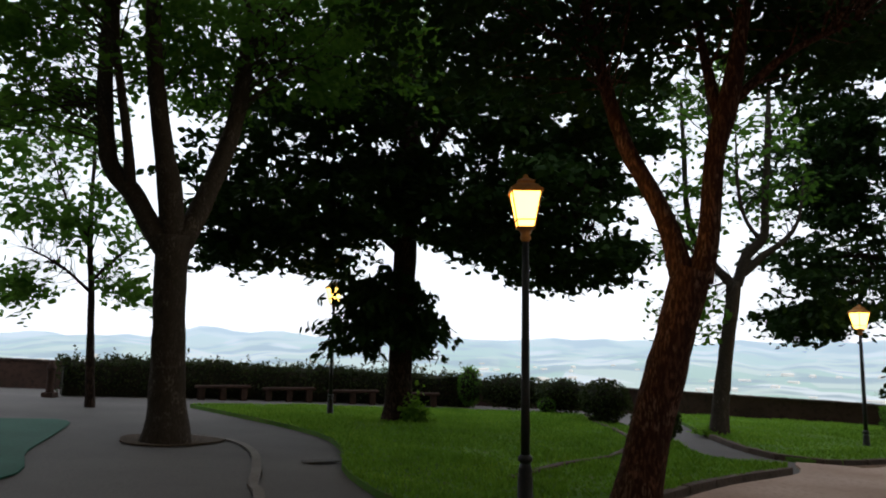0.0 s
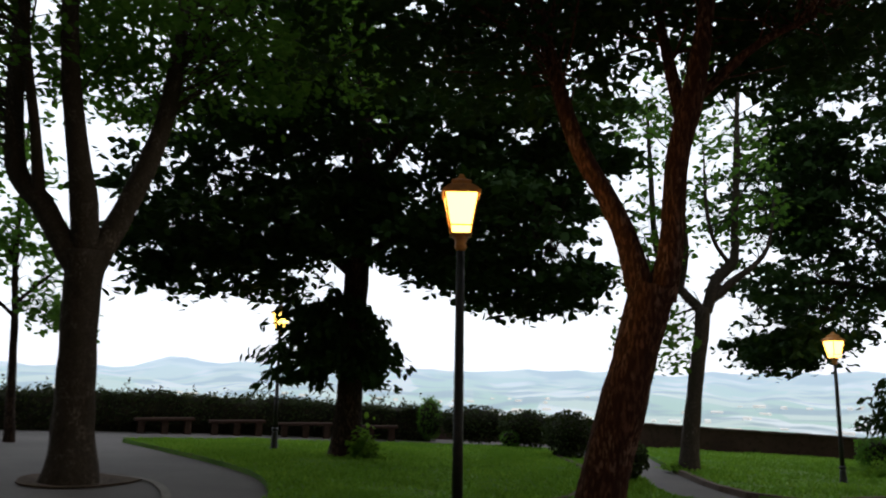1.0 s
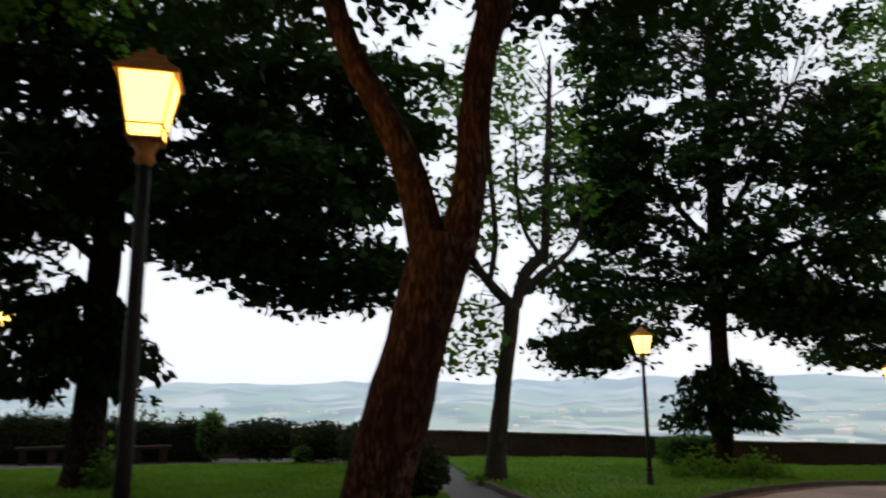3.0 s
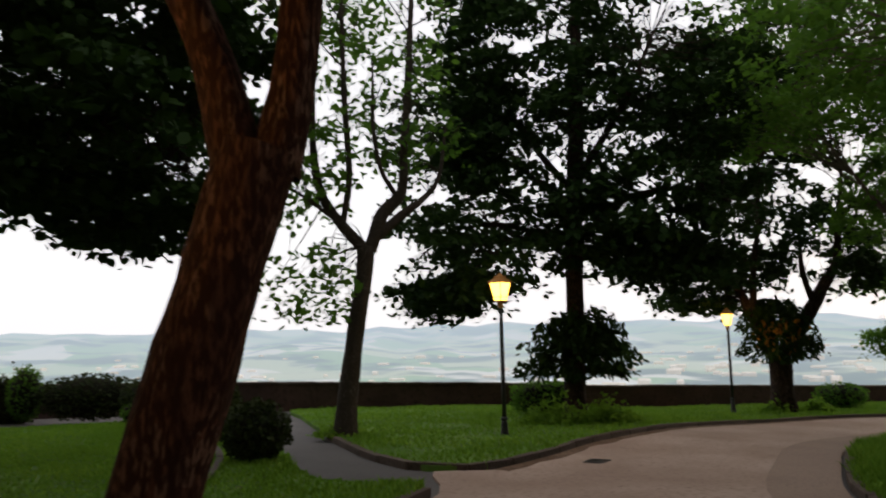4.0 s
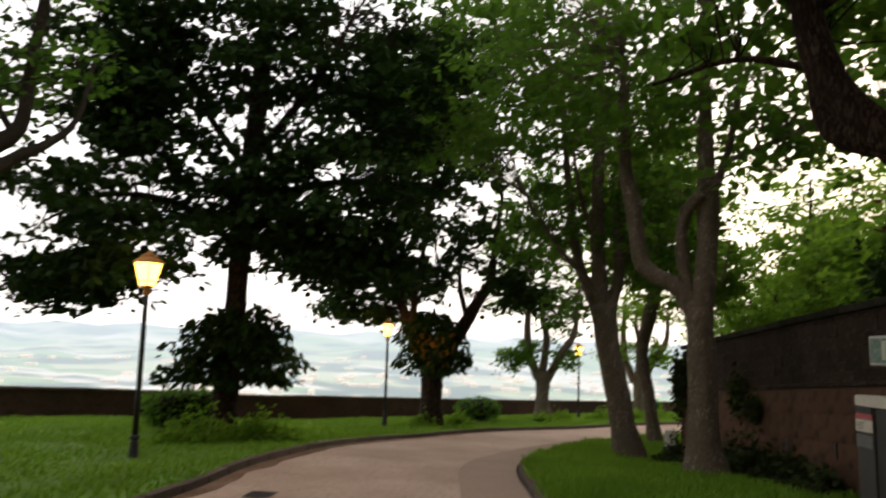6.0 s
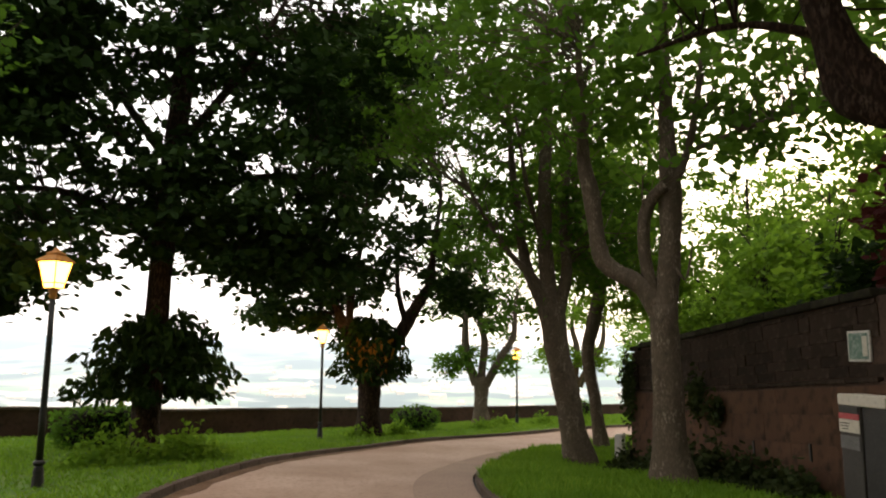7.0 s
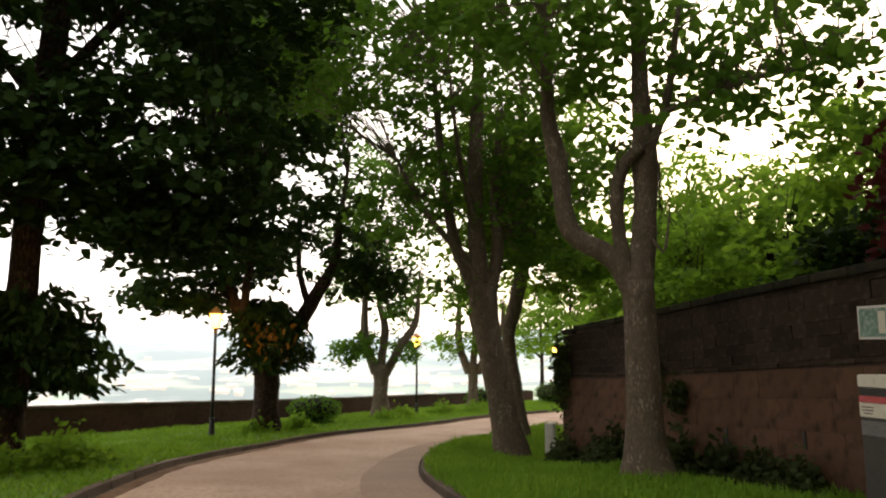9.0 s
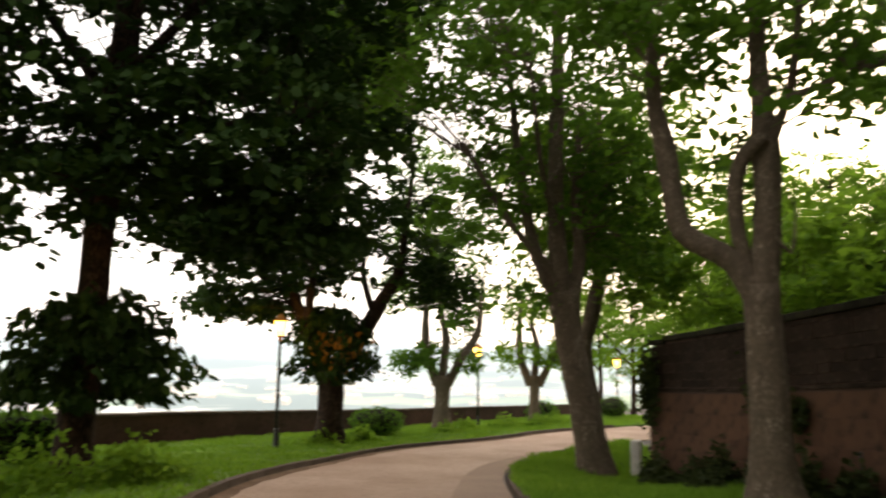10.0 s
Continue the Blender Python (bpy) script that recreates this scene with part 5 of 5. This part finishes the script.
wall_ivy(4.3, 1.55, 0.35, 0.4, 151, 420, "dark ivy clump on the wall face")
wall_ivy(5.15, 1.28, 0.2, 0.28, 152, 220, "small dark ivy clump on the wall face")


# ---------------------------------------------------------------- lamps
def lamp_post(x, y):
    root = thing("street_lamp", "lit cast-iron lamp post with a tapered copper-capped lantern", "street lamp", x, y, group="street lamps")
    part("base", lathe([(0.11, -0.1), (0.11, 0.05), (0.085, 0.09), (0.08, 0.34), (0.07, 0.38), (0.075, 0.42), (0.065, 0.46), (0.055, 0.50)], 20), IRON, root, smooth=True)
    part("post", lathe([(0.05, 0.48), (0.046, 1.2), (0.042, 2.2), (0.038, 2.86)], 18), IRON, root, smooth=True)
    part("collar", lathe([(0.05, 0.50), (0.078, 0.52), (0.078, 0.56), (0.05, 0.585)], 20), IRON, root, smooth=True)
    part("neck", lathe([(0.038, 2.84), (0.062, 2.88), (0.05, 2.92), (0.065, 2.95), (0.085, 2.99)], 18), COPPER, root, smooth=True)
    b0, b1, z0, z1 = 0.088, 0.157, 3.0, 3.38
    lantern = part("lantern", box(2 * b0 + 0.03, 2 * b0 + 0.03, 0.014, 0.003, (0, 0, z0 - 0.012)), COPPER, root, "tapered copper lantern with four glowing panes")
    cs = [(-1, -1), (1, -1), (1, 1), (-1, 1)]
    for k in range(4):
        (ax, ay), (bx, by) = cs[k], cs[(k + 1) % 4]
        bm = bmesh.new()
        quad = [(ax * b0, ay * b0, z0), (bx * b0, by * b0, z0), (bx * b1, by * b1, z1), (ax * b1, ay * b1, z1)]
        mid = Vector(((ax + bx) / 2, (ay + by) / 2, 0)).normalized() * -0.006
        va = [bm.verts.new(q) for q in quad]
        vb = [bm.verts.new(Vector(q) + mid) for q in quad]
        bm.faces.new(va)
        bm.faces.new(vb[::-1])
        for i in range(4):
            bm.faces.new((va[i], vb[i], vb[(i + 1) % 4], va[(i + 1) % 4]))
        bmesh.ops.recalc_face_normals(bm, faces=bm.faces[:])
        pane = part("pane", bm, GLASS_LIT, lantern, "glowing warm glass pane")
        pane.visible_shadow = False
        vs, fs = [], []
        tube(vs, fs, np.array([(ax * b0 * 1.02, ay * b0 * 1.02, z0 - 0.01, 0.009), (ax * b1 * 1.02, ay * b1 * 1.02, z1 + 0.01, 0.009)]), 6, 0)
        raw_part("glazing_bar", vs, fs, COPPER, lantern)
        vs, fs = [], []
        f = b0 + 0.018
        tube(vs, fs, np.array([(ax * f, ay * f, z0 + 0.075, 0.007), (bx * f, by * f, z0 + 0.075, 0.007)]), 6, 0)
        raw_part("rail", vs, fs, COPPER, lantern)
    # stepped roof
    bm = bmesh.new()
    rings = []
    for w, z in ((0.178, 3.375), (0.186, 3.395), (0.125, 3.455), (0.09, 3.48), (0.095, 3.51), (0.04, 3.54), (0.016, 3.59)):
        rings.append([bm.verts.new((sx * w, sy * w, z)) for sx, sy in cs])
    for lo, hi in zip(rings, rings[1:]):
        for i in range(4):
            bm.faces.new((lo[i], lo[(i + 1) % 4], hi[(i + 1) % 4], hi[i]))
    bm.faces.new(rings[0][::-1])
    bm.faces.new(rings[-1])
    part("cap", bm, COPPER, lantern, "copper lantern cap with an orange tint for the lamp's glow")
    return root


def lamp_light(x, y):
    li = new("lamp_light", bpy.data.lights.new("lamp_light", "POINT"))
    li.data.energy, li.data.color, li.data.shadow_soft_size = 50.0, (1.0, 0.52, 0.16), 0.1
    li.location = (x, y, gz(x, y) + 3.2)


LAMPS = [(0.71, 8.06), (9.75, 18.45), (21.45, 23.55), (34.4, 23.3), (-3.37, 19.92), (50.0, 21.0)]
first = lamp_post(*LAMPS[0])
first.location.z += 0.06
for k, (x, y) in enumerate(LAMPS):
    if k:
        copy_thing(first, pose(x, y, gz(x, y) - (0.0, 0.14, 0.0, 0.1, 0.0, 0.1)[k], 0, 0, 17 * k))
    if k != 4:
        lamp_light(x, y)


# ---------------------------------------------------------------- small things
def stone_post(x, y, h, label, material, name="stone_post"):
    root = thing(name, label, "bollard", x, y)
    part("plinth", box(0.34, 0.34, 0.16, 0.02, (0, 0, -0.03)), material, root)
    part("shaft", lathe([(0.12, 0.12), (0.11, 0.2), (0.10, h * 0.7), (0.13, h * 0.74), (0.13, h * 0.8), (0.09, h * 0.88), (0.05, h)], 14), material, root, smooth=True)


stone_post(-12.0, 22.0, 1.05, "weathered dark stone post on the asphalt by the parapet", BRICK_DARK)
p = wall_point(-0.25, 0.25, 0)
root = thing("marker_stone", "pale worn marker stone at the corner of the old wall", "marker stone", p[0], p[1], group="")
bm = box(0.26, 0.22, 0.95, 0.05, (0, 0, -0.1))
part("stone_body", bm, MARBLE, root)


def park_bench():
    """Backless stone bench: a slab with rounded edges on three blocks."""
    root = thing("park_bench", "dark weathered backless stone bench before the hedge", "bench", -7.75, 24.75, rz=27, group="benches at the hedge")
    part("seat", box(1.75, 0.42, 0.09, 0.02, (0, 0, 0.37)), BRICK_DARK, root)
    for dx in (-0.68, 0.0, 0.68):
        part("leg", box(0.2, 0.34, 0.42, 0.015, (dx, 0, -0.05)), BRICK_DARK, root)
    return root


bench = park_bench()
for x, y, rz in ((-5.75, 25.6, 21), (-3.65, 26.15, 14), (-1.55, 26.5, 8)):
    copy_thing(bench, pose(x, y, gz(x, y), 0, 0, rz))


def drain(x, y, rz):
    root = thing("drain_cover", "dark cast-iron drain grate set in the paving", "drain cover", x, y, gz(x, y) + 0.014, rz, group="drain covers")
    part("rim", box(0.5, 0.34, 0.010, 0.003, (0, 0, -0.006)), GRATE, root)
    for k in range(7):
        part("grate_bar", box(0.03, 0.28, 0.008, 0.002, (-0.195 + k * 0.065, 0, 0.002)), GRATE, root)


drain(-2.05, 11.44, 30)
drain(9.2, 14.6, 32)


def ticket_box():
    """Slim grey cabinet with a cream head, a red band and a white notice, beside a black panel."""
    c = wall_point(9.66, 0.28, 0)
    root = thing("ticket_machine", "slim grey metal cabinet with cream head and red and white notices", "ticket machine", c[0], c[1], rz=WALL_YAW)
    f = -0.16 if WOUT @ np.array((-WDIR[1], WDIR[0])) < 0 else 0.16
    s = 1 if f > 0 else -1
    part("cabinet", box(0.42, 0.3, 1.40, 0.02, (0, 0, -0.04)), DARK_STEEL, root)
    part("head", box(0.92, 0.32, 0.14, 0.02, (0.24, 0, 1.364)), CREAM, root, "cream enamel head")
    # black strip filling the dark gap between head and red band
    part("black_strip", box(0.38, 0.012, 0.08, 0.003, (0, f, 1.28)), BLACK_STEEL, root, "plain black strip below the cream head")
    part("red_band", box(0.40, 0.012, 0.07, 0.003, (0, f, 1.20)), RED, root, "red enamel band")
    notice = part("notice", box(0.40, 0.012, 0.155, 0.003, (0, f, 1.04)), CREAM, root, "white notice")
    for k in range(3):
        part("text_bar", box(0.12 + 0.03 * k, 0.004, 0.012, 0, (-0.08, f + s * 0.008, 1.075 + 0.034 * k)), DARK_STEEL, notice)
    part("lower_panel", box(0.38, 0.012, 0.16, 0.003, (0, f, 0.84)), GREY_STEEL, root)
    part("side_panel", box(0.5, 0.26, 1.395, 0.02, (0.465, 0.0, -0.04)), BLACK_STEEL, root, "black steel panel")


ticket_box()


def wall_sign():
    c = wall_point(9.27, -0.02, 1.93)
    root = thing("wall_sign", "pale square information sign fixed to the old wall", "sign", c[0], c[1], c[2], WALL_YAW)
    s = 1 if WOUT @ np.array((-WDIR[1], WDIR[0])) > 0 else -1
    part("board", box(0.46, 0.03, 0.40, 0.006, (0, 0, 0)), MARBLE, root)
    part("print", box(0.40, 0.006, 0.34, 0, (0, s * 0.017, 0.03)), PAPER, root, "grey-green printed map panel")
    for k in range(3):
        part("text_bar", box(0.03, 0.004, 0.26, 0, (0.10 + k * 0.035, s * 0.021, 0.07)), CREAM, root)


wall_sign()

# ---------------------------------------------------------------- kerbs last
kerb_run("kerb", [(6.45, 20.0), (6.22, 17.5), (6.17, 16.3), (6.42, 14.98), (7.3, 14.7), (8.85, 15.62), (11.4, 17.42), (15.75, 19.52), (20.0, 20.86), (23.7, 21.2), (28.5, 20.3), (33.0, 20.0), (38.4, 18.6)], "low grey stone kerb round the bright lawn")
kerb_run("kerb", [(1.5, 7.9), (2.5, 9.6), (3.9, 11.35), (5.6, 13.1)], "low stone kerb along the shaded lawn and road")
kerb_run("kerb", [(0.68, 10.15), (1.68, 12.0), (2.8, 13.65), (3.7, 16.5), (3.95, 19.2), (3.9, 21.5), (4.1, 24.6)], "sunken stone edging crossing the shaded lawn", 0.12, 0.12)
kerb_run("kerb", [(28.9, 16.15), (24.3, 16.8), (20.6, 16.6), (16.15, 14.9), (14.0, 13.7), (12.4, 12.55), (10.2, 10.75), (8.85, 8.8), (8.15, 6.5)], "curved stone kerb round the grass island")
